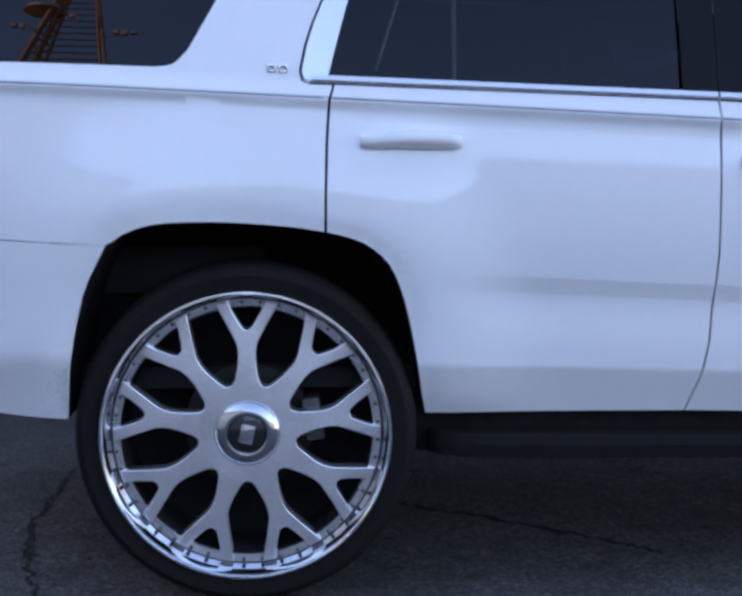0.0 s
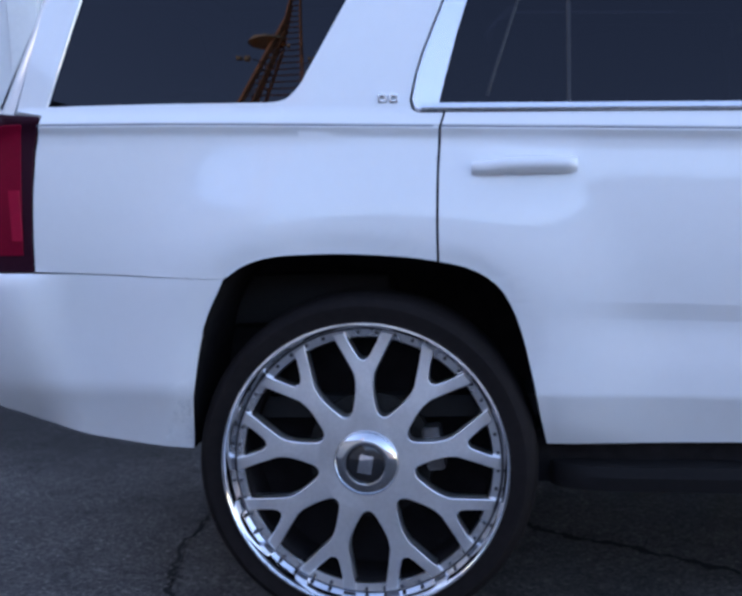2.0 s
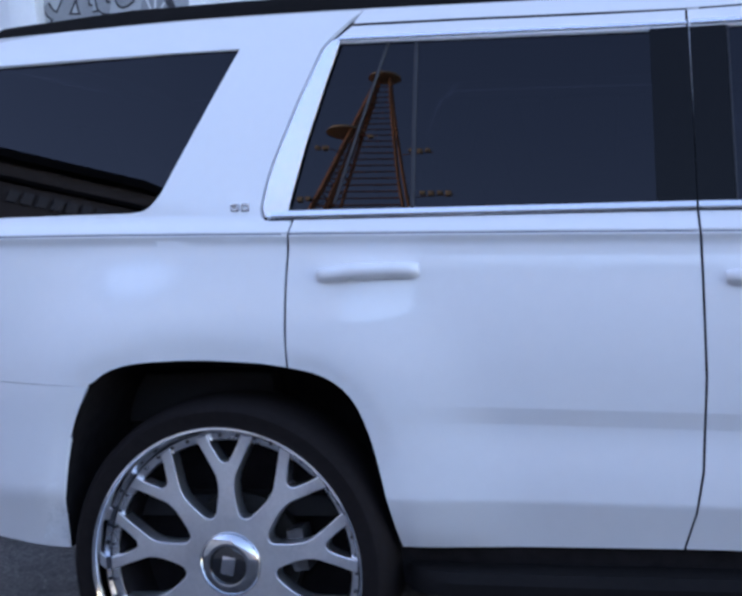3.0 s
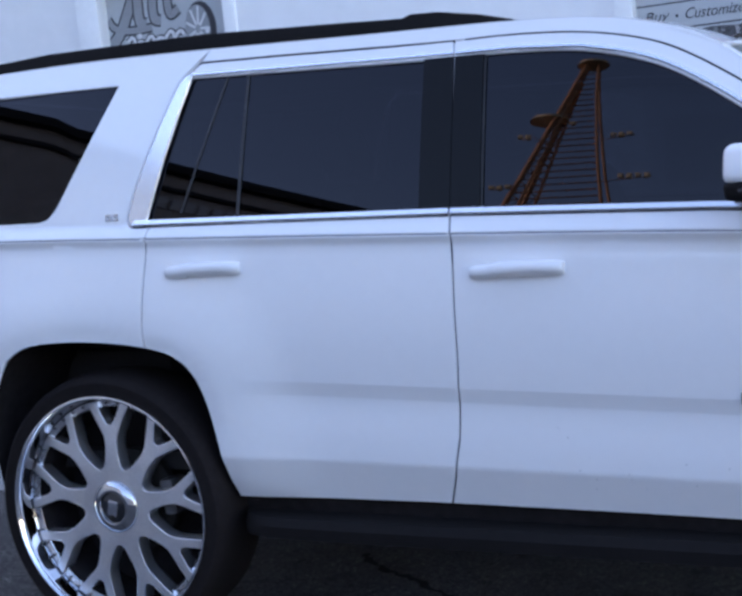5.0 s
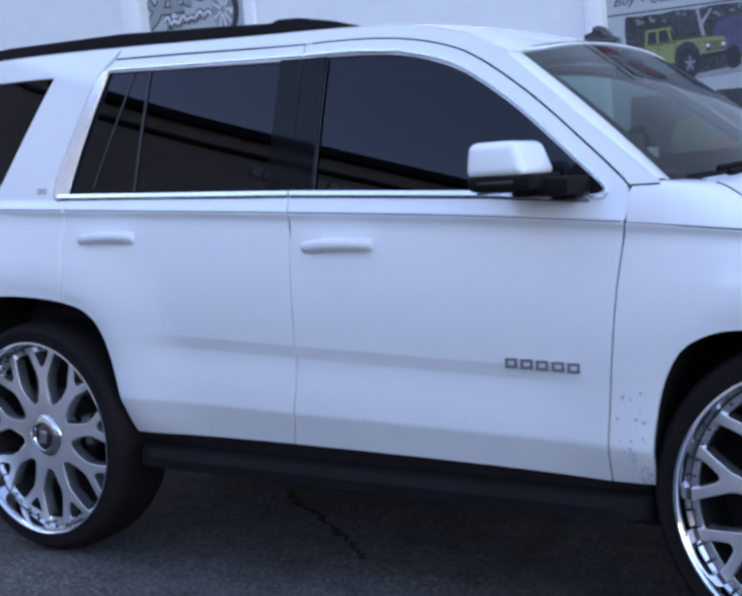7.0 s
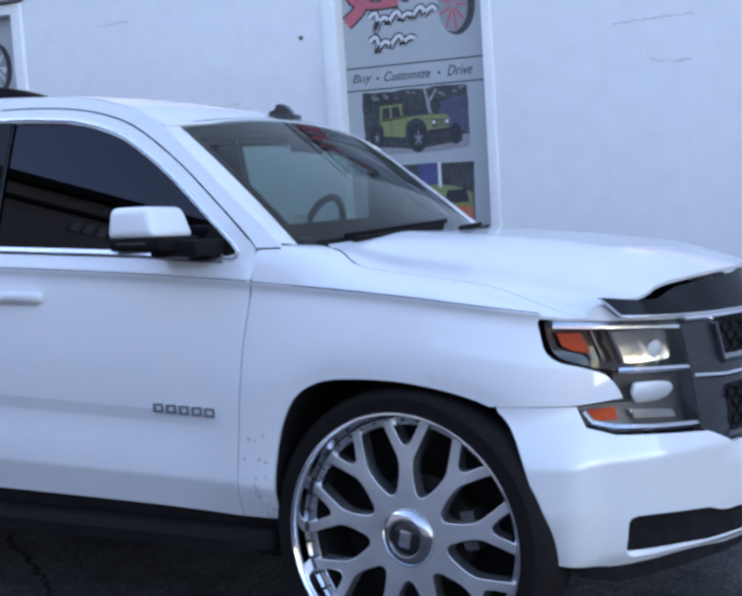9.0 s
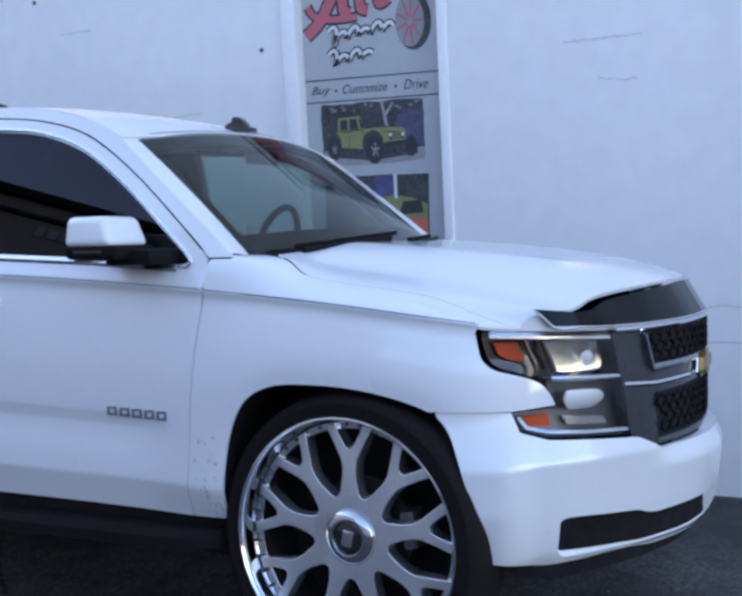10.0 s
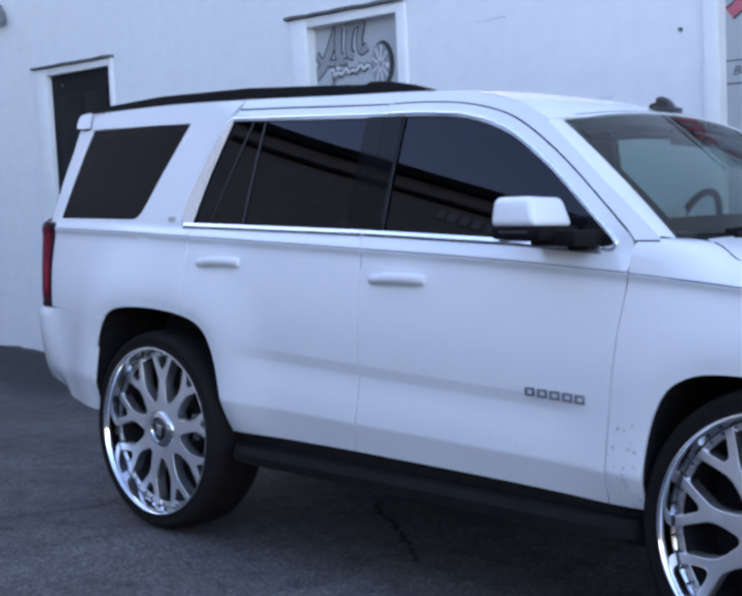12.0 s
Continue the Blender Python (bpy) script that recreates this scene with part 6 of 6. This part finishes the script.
def photo(b, x0, z0, w, h, y):
    """A printed photo of a boxy off-road vehicle before dark trees, its edges fading unevenly into the sheet."""
    def at(pts):
        return [(x0 + w * a, z0 + h * c) for a, c in pts]

    def bit(name, pts, step, mat, label=""):
        wall_plate(name, at(pts), y - 0.0007 * step, 0.0006, mat, b, label)

    def round_bit(name, cx, cz, rx, rz, step, mat, n=22):
        wall_plate(name, disc(x0 + w * cx, z0 + h * cz, w * rx, h * rz, n), y - 0.0007 * step, 0.0006, mat, b)

    rng = random.Random(11)
    edge = [(0.02 * rng.random(), 0.16 + 0.10 * i) for i in range(9)] + [(0.03 + 0.094 * i, 0.97 + 0.03 * rng.random()) for i in range(11)] + [(0.98 + 0.02 * rng.random(), 0.95 - 0.10 * i) for i in range(8)] + [(0.5, 0.14)]
    bit("photo_backdrop", edge, 0, PHOTO_DARK, "dark printed trees")
    bit("photo_fence", [(0.70, 0.34), (0.985, 0.30), (0.985, 0.78), (0.86, 0.84), (0.74, 0.76)], 1, PHOTO_VIOLET)
    bit("photo_trunk", [(0.585, 0.98), (0.61, 0.98), (0.655, 0.60), (0.625, 0.60)], 2, PHOTO_PALE)
    bit("photo_trunk", [(0.625, 0.80), (0.70, 0.96), (0.715, 0.95), (0.64, 0.76)], 2, PHOTO_PALE)
    for i in range(16):
        cx, cz = 0.05 + 0.90 * rng.random(), 0.84 + 0.13 * rng.random()
        round_bit("photo_leaves", cx, cz, 0.010 + 0.016 * rng.random(), 0.014 + 0.022 * rng.random(), 2, STEEL, 7)
    bit("photo_road", [(0.02, 0.05), (0.30, 0.02), (0.70, 0.03), (0.98, 0.07), (0.99, 0.26), (0.50, 0.22), (0.02, 0.26)], 3, PHOTO_PALE)
    bit("photo_shadow", [(0.10, 0.16), (0.50, 0.08), (0.92, 0.16), (0.92, 0.30), (0.10, 0.30)], 4, PHOTO_DARK)
    # body, cab and bonnet
    bit("photo_body", [(0.07, 0.33), (0.40, 0.27), (0.46, 0.27), (0.62, 0.34), (0.80, 0.37), (0.815, 0.50), (0.79, 0.565), (0.66, 0.585), (0.42, 0.575), (0.17, 0.545), (0.075, 0.53)], 5, LIME_INK, "yellow-green printed vehicle")
    bit("photo_cab", [(0.165, 0.53), (0.43, 0.56), (0.385, 0.775), (0.18, 0.765)], 5, LIME_INK)
    for q in ([(0.19, 0.565), (0.265, 0.57), (0.265, 0.735), (0.20, 0.73)], [(0.285, 0.57), (0.372, 0.58), (0.352, 0.74), (0.285, 0.738)], [(0.392, 0.585), (0.425, 0.59), (0.392, 0.735), (0.375, 0.738)]):
        bit("photo_window", q, 7, INK)
    for q in ([(0.274, 0.30), (0.279, 0.30), (0.279, 0.56), (0.274, 0.56)], [(0.405, 0.28), (0.41, 0.28), (0.42, 0.565), (0.415, 0.565)], [(0.42, 0.50), (0.66, 0.515), (0.66, 0.523), (0.42, 0.508)]):
        bit("photo_line", q, 7, PHOTO_DARK)
    bit("photo_grille", [(0.655, 0.385), (0.80, 0.40), (0.805, 0.505), (0.655, 0.515)], 7, PHOTO_DARK)
    for i in range(6):
        bit("photo_slat", [(0.690 + 0.0155 * i, 0.405), (0.697 + 0.0155 * i, 0.405), (0.697 + 0.0155 * i, 0.500), (0.690 + 0.0155 * i, 0.500)], 8, LIME_INK)
    for cx in (0.672, 0.790):
        round_bit("photo_lamp", cx, 0.465, 0.014, 0.030, 9, WHITE_INK, 12)
    bit("photo_bumper", [(0.62, 0.29), (0.90, 0.33), (0.90, 0.385), (0.62, 0.355)], 9, INK)
    # arches, tyres and rims
    for cx, cz, rx, rz in ((0.505, 0.285, 0.105, 0.235), (0.125, 0.315, 0.075, 0.205)):
        round_bit("photo_arch", cx, cz + 0.03, rx, rz, 6, PHOTO_DARK)
    for cx, cz, rx, rz in ((0.515, 0.245, 0.088, 0.215), (0.130, 0.285, 0.062, 0.185), (0.862, 0.275, 0.055, 0.16)):
        round_bit("photo_wheel", cx, cz, rx, rz, 10, INK)
    for cx, cz, rx, rz in ((0.525, 0.245, 0.043, 0.115), (0.134, 0.285, 0.026, 0.085)):
        round_bit("photo_rim", cx, cz, rx, rz, 11, PHOTO_DARK, 14)
        for i in range(5):
            a = 2 * math.pi * i / 5 + 0.3
            ca, sa = math.cos(a), math.sin(a)
            bit("photo_spoke", [(cx - 0.12 * rx * sa, cz + 0.12 * rz * ca), (cx + 0.12 * rx * sa, cz - 0.12 * rz * ca), (cx + 0.95 * rx * ca + 0.10 * rx * sa, cz + 0.95 * rz * sa - 0.10 * rz * ca), (cx + 0.95 * rx * ca - 0.10 * rx * sa, cz + 0.95 * rz * sa + 0.10 * rz * ca)], 12, GREY_INK)


photo(b2, 1.303, 1.635, 0.688, 0.388, BY - 0.0003)
y = BY - 0.0003
wall_plate("photo_backdrop", [(1.303, 1.235), (1.988, 1.220), (1.998, 1.575), (1.318, 1.580)], y, 0.001, PHOTO_DARK, b2)
wall_plate("photo_sky", [(1.648, 1.455), (1.768, 1.455), (1.768, 1.580), (1.648, 1.580)], y - 0.0015, 0.001, BLUE_INK, b2)
wall_plate("photo_body", [(1.538, 1.235), (1.983, 1.235), (1.983, 1.395), (1.888, 1.435), (1.768, 1.455), (1.588, 1.435), (1.538, 1.355)], y - 0.003, 0.001, LIME_INK, b2, "yellow-green printed vehicle")
wall_plate("photo_hood", [(1.708, 1.225), (1.983, 1.215), (1.983, 1.315), (1.838, 1.325), (1.728, 1.285)], y - 0.0045, 0.001, ORANGE_INK, b2)
wall_plate("photo_window", [(1.798, 1.335), (1.958, 1.345), (1.943, 1.420), (1.828, 1.415)], y - 0.0045, 0.001, INK, b2)
wall_plate("photo_post", [(1.773, 1.435), (1.793, 1.435), (1.793, 1.580), (1.773, 1.580)], y - 0.004, 0.001, WHITE_INK, b2)

# flood lamp and conduits
lamp = thing("wall_lamp", (-6.57, WALL_Y, 3.41), "grey outdoor flood lamp on the white wall", "wall lamp")
body = boxed(-6.650, -6.480, WALL_Y - 0.13, WALL_Y - 0.04, 3.320, 3.500, 0.02)
bmesh.ops.rotate(body, cent=(-6.570, WALL_Y - 0.1, 3.410), matrix=Matrix.Rotation(radians(14), 3, "X"), verts=body.verts[:])
part("lamp_body", body, STEEL, lamp)
glass_box = boxed(-6.635, -6.495, WALL_Y - 0.142, WALL_Y - 0.128, 3.340, 3.480, 0.006)
bmesh.ops.rotate(glass_box, cent=(-6.570, WALL_Y - 0.1, 3.410), matrix=Matrix.Rotation(radians(14), 3, "X"), verts=glass_box.verts[:])
part("lamp_glass", glass_box, material("dull_lamp_glass", (0.34, 0.36, 0.36), rough=0.3, grain=0.2, scale=30), lamp)
part("bracket", boxed(-6.600, -6.540, WALL_Y - 0.07, WALL_Y, 3.370, 3.450, 0.008), STEEL, lamp)
part("cable_loop", tube([(-6.645, WALL_Y - 0.05, 3.420), (-6.790, WALL_Y - 0.04, 3.370), (-6.810, WALL_Y - 0.04, 3.290), (-6.730, WALL_Y - 0.04, 3.240), (-6.650, WALL_Y - 0.05, 3.280)], 0.007, 6), STEEL, lamp)
c1 = thing("conduit", (-6.71, WALL_Y, 3.53), "thin grey electrical conduit on the wall", "conduit", "conduits on the wall")
part("pipe", tube([(-6.71, WALL_Y - 0.012, 3.53), (-6.69, WALL_Y - 0.012, 5.1)], 0.012, 8), STEEL, c1)
c2 = thing("conduit", (-7.86, WALL_Y, 3.19), "thin grey electrical conduit ending in a small box", "conduit", "conduits on the wall")
part("pipe", tube([(-7.85, WALL_Y - 0.012, 3.20), (-7.83, WALL_Y - 0.012, 3.55), (-7.84, WALL_Y - 0.012, 3.95), (-7.80, WALL_Y - 0.012, 4.3), (-7.77, WALL_Y - 0.012, 5.1)], 0.011, 8), STEEL, c2)
part("junction_box", boxed(-7.905, -7.845, WALL_Y - 0.035, WALL_Y, 3.18, 3.36, 0.008), STEEL, c2)
for bx, bz in ((0.963, 2.375), (-0.745, 2.83)):
    bolt = bmesh.new()
    bmesh.ops.create_cone(bolt, cap_ends=True, segments=10, radius1=0.014, radius2=0.011, depth=0.014, matrix=Matrix.Translation((bx, WALL_Y - 0.006, bz)) @ Matrix.Rotation(radians(90), 4, "X"))
    tagged(part("anchor_bolt", bolt, DRIP, None), "small dark anchor bolt in the wall", "bolt", "bolts in the wall")


# ---- road marks ----
def crack(pts, wide, name, label, seed, mat):
    """A ragged dark line in the road."""
    random.seed(seed)
    pts = bend(pts, 10)
    bm = bmesh.new()
    rows = []
    for i, (x, y) in enumerate(pts):
        a, b = Vector(pts[max(0, i - 1)]), Vector(pts[min(len(pts) - 1, i + 1)])
        t = (b - a).normalized()
        s = Vector((-t.y, t.x))
        w = wide * random.uniform(0.25, 1.0)
        c = Vector((x, y)) + s * random.uniform(-0.012, 0.012)
        rows.append([bm.verts.new((*(c + s * k * w), ground_height(x, y) + 0.004)) for k in (-1, 1)])
    for a, b in zip(rows, rows[1:]):
        bm.faces.new((a[0], b[0], b[1], a[1]))
    bmesh.ops.recalc_face_normals(bm, faces=bm.faces[:])
    for f in bm.faces:
        if f.normal.z < 0:
            f.normal_flip()
    return tagged(part(name, bm, mat, None), label, "crack", kind="structure")


TAR = material("crack_shadow", (0.012, 0.012, 0.012), rough=0.95, grain=0.3, scale=80)
crack([(-0.76, 1.5), (-0.752, 1.10), (-0.75, 0.75), (-0.70, 0.45), (-0.645, 0.25), (-0.59, 0.06), (-0.62, -0.10), (-0.70, -0.30), (-0.72, -0.60), (-0.71, -0.90), (-0.78, -1.4)], 0.011, "road_crack", "narrow dark crack across the asphalt", 3, TAR)
crack([(-0.755, 0.44), (-0.70, 0.46), (-0.655, 0.40)], 0.006, "road_crack", "short side crack in the asphalt", 4, TAR)
crack([(0.40, 1.05), (0.56, 0.90), (0.80, 0.74), (1.02, 0.57), (1.17, 0.43), (1.26, 0.36)], 0.022, "road_crack", "dark patched seam in the asphalt under the car", 5, TAR)

# ---- across the street ----
OPPOSITE = material("brown_stucco", (0.49, 0.425, 0.40), rough=0.85, grain=0.15, scale=3, bump=0.1, bump_scale=40)
PARAPET = material("dark_parapet", (0.022, 0.021, 0.024), rough=0.8, grain=0.2, scale=10)
# brown steel with the low sun's orange put into its colour
SUN_STEEL = material("orange_brown_steel", (0.42, 0.20, 0.095), rough=0.7, grain=0.3, scale=12)

across_b = thing("shop_building", (-9.7, -8.8, 0), "brown stucco shop building with a dark parapet across the street", "building")
turn = Matrix.Translation((-2.6, -17.2, 0)) @ Matrix.Rotation(math.atan2(0.766, -0.643), 4, "Z")


def turned(x0, x1, y0, y1, z0, z1, bevel=0.0):
    bm = boxed(x0, x1, y0, y1, z0, z1, bevel)
    bmesh.ops.transform(bm, matrix=turn, verts=bm.verts[:])
    return bm


part("wall", turned(0, 30, 0, 9, -0.2, 9.67), OPPOSITE, across_b)
part("parapet", turned(-0.2, 30.2, -0.25, 9.2, 9.67, 9.92), PARAPET, across_b, "dark parapet")
part("band", turned(-0.05, 30, -0.12, -0.004, 9.10, 9.22), PARAPET, across_b, "dark band under the parapet")
SIGN = material("dull_sign_metal", (0.62, 0.60, 0.60), rough=0.5, grain=0.15, scale=20)
for i in range(8):
    part("sign_bar", turned(7.2 + 0.24 * i, 7.37 + 0.24 * i, -0.06, -0.006, 8.55, 8.88, 0.01), SIGN, across_b)

part("side_wing", boxed(-3.0, 34, -24, -15, -0.2, 5.2), OPPOSITE, across_b)
part("wing_parapet", boxed(-3.1, 34.1, -24.1, -14.9, 5.2, 5.5), PARAPET, across_b)

# tower behind the roofs: two narrowing lattice legs with rungs between them
TX, TY = -14.2, -53.0
tower = thing("lattice_tower", (TX, TY, 0), "tall brown lattice tower coloured sun-orange, with sunlit platforms", "tower")
half_width = curve_through([(0.0, 5.6), (20.0, 4.3), (33.0, 3.05), (40.0, 2.15), (46.0, 1.50), (51.0, 0.95), (57.0, 0.40)])


def tower_at(a, b, z):
    return (TX + a * half_width(z), TY + b * half_width(z), z)


legs = [(-1, -0.5), (1, -0.5), (1, 0.5), (-1, 0.5)]
for a, b in legs:
    part("leg", tube([tower_at(a, b, z) for z in range(0, 58, 3)], 0.20 if a < 0 else 0.11, 6), SUN_STEEL, tower)
for a, b in ((-0.70, 0.5), (-0.70, -0.5)):
    part("inner_leg", tube([tower_at(a, b, z) for z in range(0, 55, 3)], 0.11, 6), SUN_STEEL, tower)
for k in range(38):
    z = 20 + 0.95 * k
    part("rung", tube([tower_at(-1, 0.5, z), tower_at(1, 0.5, z)], 0.10, 4), SUN_STEEL, tower)
for k in range(26):
    z = 4 + 2.0 * k
    for b in (-0.5, 0.5):
        part("brace", tube([tower_at(-1, b, z), tower_at(-0.70, b, min(56.5, z + 1.0)), tower_at(-1, b, min(56.9, z + 2.0))], 0.07, 4), SUN_STEEL, tower)
# pale metal; the warm sunlight on it is part of this colour
DISH = material("sunlit_platform", (0.80, 0.62, 0.38), rough=0.6, grain=0.1)
for z, r, dx in ((57.2, 1.15, 0.0), (47.8, 1.3, -1.9)):
    bm = bmesh.new()
    bmesh.ops.create_cone(bm, cap_ends=True, segments=24, radius1=r, radius2=r * 0.9, depth=0.42, matrix=Matrix.Translation((TX + dx, TY, z)))
    part("platform", bm, DISH, tower, "round platform")
for z, x0, n in ((43.4, 2.7, 3), (44.0, -3.2, 2), (37.4, 3.6, 4), (36.8, -4.1, 3), (45.6, 0.0, 1)):
    for i in range(n):
        part("floodlight", boxed(TX + x0 + 0.5 * i, TX + x0 + 0.5 * i + 0.32, TY + 1.2, TY + 1.6, z - 0.16 * (i % 2), z + 0.42, 0.03), DISH, tower, "small pale floodlight")
    if abs(x0) > 0.1:
        inner = math.copysign(half_width(z), x0)
        part("arm", tube([(TX + inner, TY + 0.8, z), (TX + x0 + 0.5 * n, TY + 1.4, z)], 0.05, 5), SUN_STEEL, tower)

# faint cracks and a rust stain on the wall
STAIN = material("rust_stain", (0.55, 0.40, 0.30), rough=0.8, grain=0.2, scale=40)
HAIR = material("hairline_crack", (0.60, 0.60, 0.61), rough=0.9, grain=0.2, scale=40)


def wall_crack(pts, wide, seed):
    random.seed(seed)
    bm = bmesh.new()
    rows = []
    for x, z in bend(pts, 8):
        w = wide * random.uniform(0.3, 1.0)
        dz = random.uniform(-0.006, 0.006)
        rows.append([bm.verts.new((x, WALL_Y - 0.003, z + dz - w)), bm.verts.new((x, WALL_Y - 0.003, z + dz + w))])
    for a, b in zip(rows, rows[1:]):
        bm.faces.new((a[0], b[0], b[1], a[1]))
    tagged(part("wall_crack", bm, HAIR, None), "hairline crack in the white painted wall", "crack", kind="structure")


for k, pts in enumerate(([(2.85, 2.25), (3.05, 2.262), (3.28, 2.265)], [(3.03, 2.10), (3.05, 2.05), (3.14, 2.035), (3.26, 2.03)], [(3.52, 0.79), (3.75, 0.795), (4.4, 0.79)], [(3.50, 0.60), (4.3, 0.605)], [(-1.14, 2.84), (-1.08, 2.86), (-1.02, 2.885)], [(-1.49, 3.02), (-1.475, 2.97), (-1.465, 2.90)], [(-0.55, 2.60), (-0.30, 2.61)], [(0.2, 2.0), (0.5, 2.02)], [(-6.3, 3.05), (-6.1, 3.06)])):
    wall_crack(pts, 0.006, 20 + k)
tagged(part("rust_stain", plate(disc(3.80, 0.42, 0.022, 0.05, 12), 0.002, Matrix.Translation((0, WALL_Y - 0.001, 0)) @ FACE), STAIN, None), "faint orange stain on the white wall", "stain", kind="structure")

c3 = thing("conduit", (-1.465, WALL_Y, 2.97), "thin grey wire hanging down the wall", "conduit", "conduits on the wall")
part("pipe", tube([(-1.468, WALL_Y - 0.008, 2.965), (-1.46, WALL_Y - 0.010, 3.05), (-1.448, WALL_Y - 0.010, 3.4), (-1.45, WALL_Y - 0.008, 4.2)], 0.008, 6), STEEL, c3)
for k, pts in enumerate(([(-6.36, 3.788), (-6.28, 3.800), (-6.20, 3.795)], [(-1.118, 2.856), (-1.05, 2.862), (-0.995, 2.884)], [(-1.148, 2.784), (-1.152, 2.73)], [(2.211, 1.98), (2.222, 1.80), (2.208, 1.60)], [(2.19, 1.40), (2.172, 1.33)])):
    wall_crack(pts, 0.009, 40 + k)
# the car stands with the lean of the road
suv.matrix_basis = TILT @ suv.matrix_basis
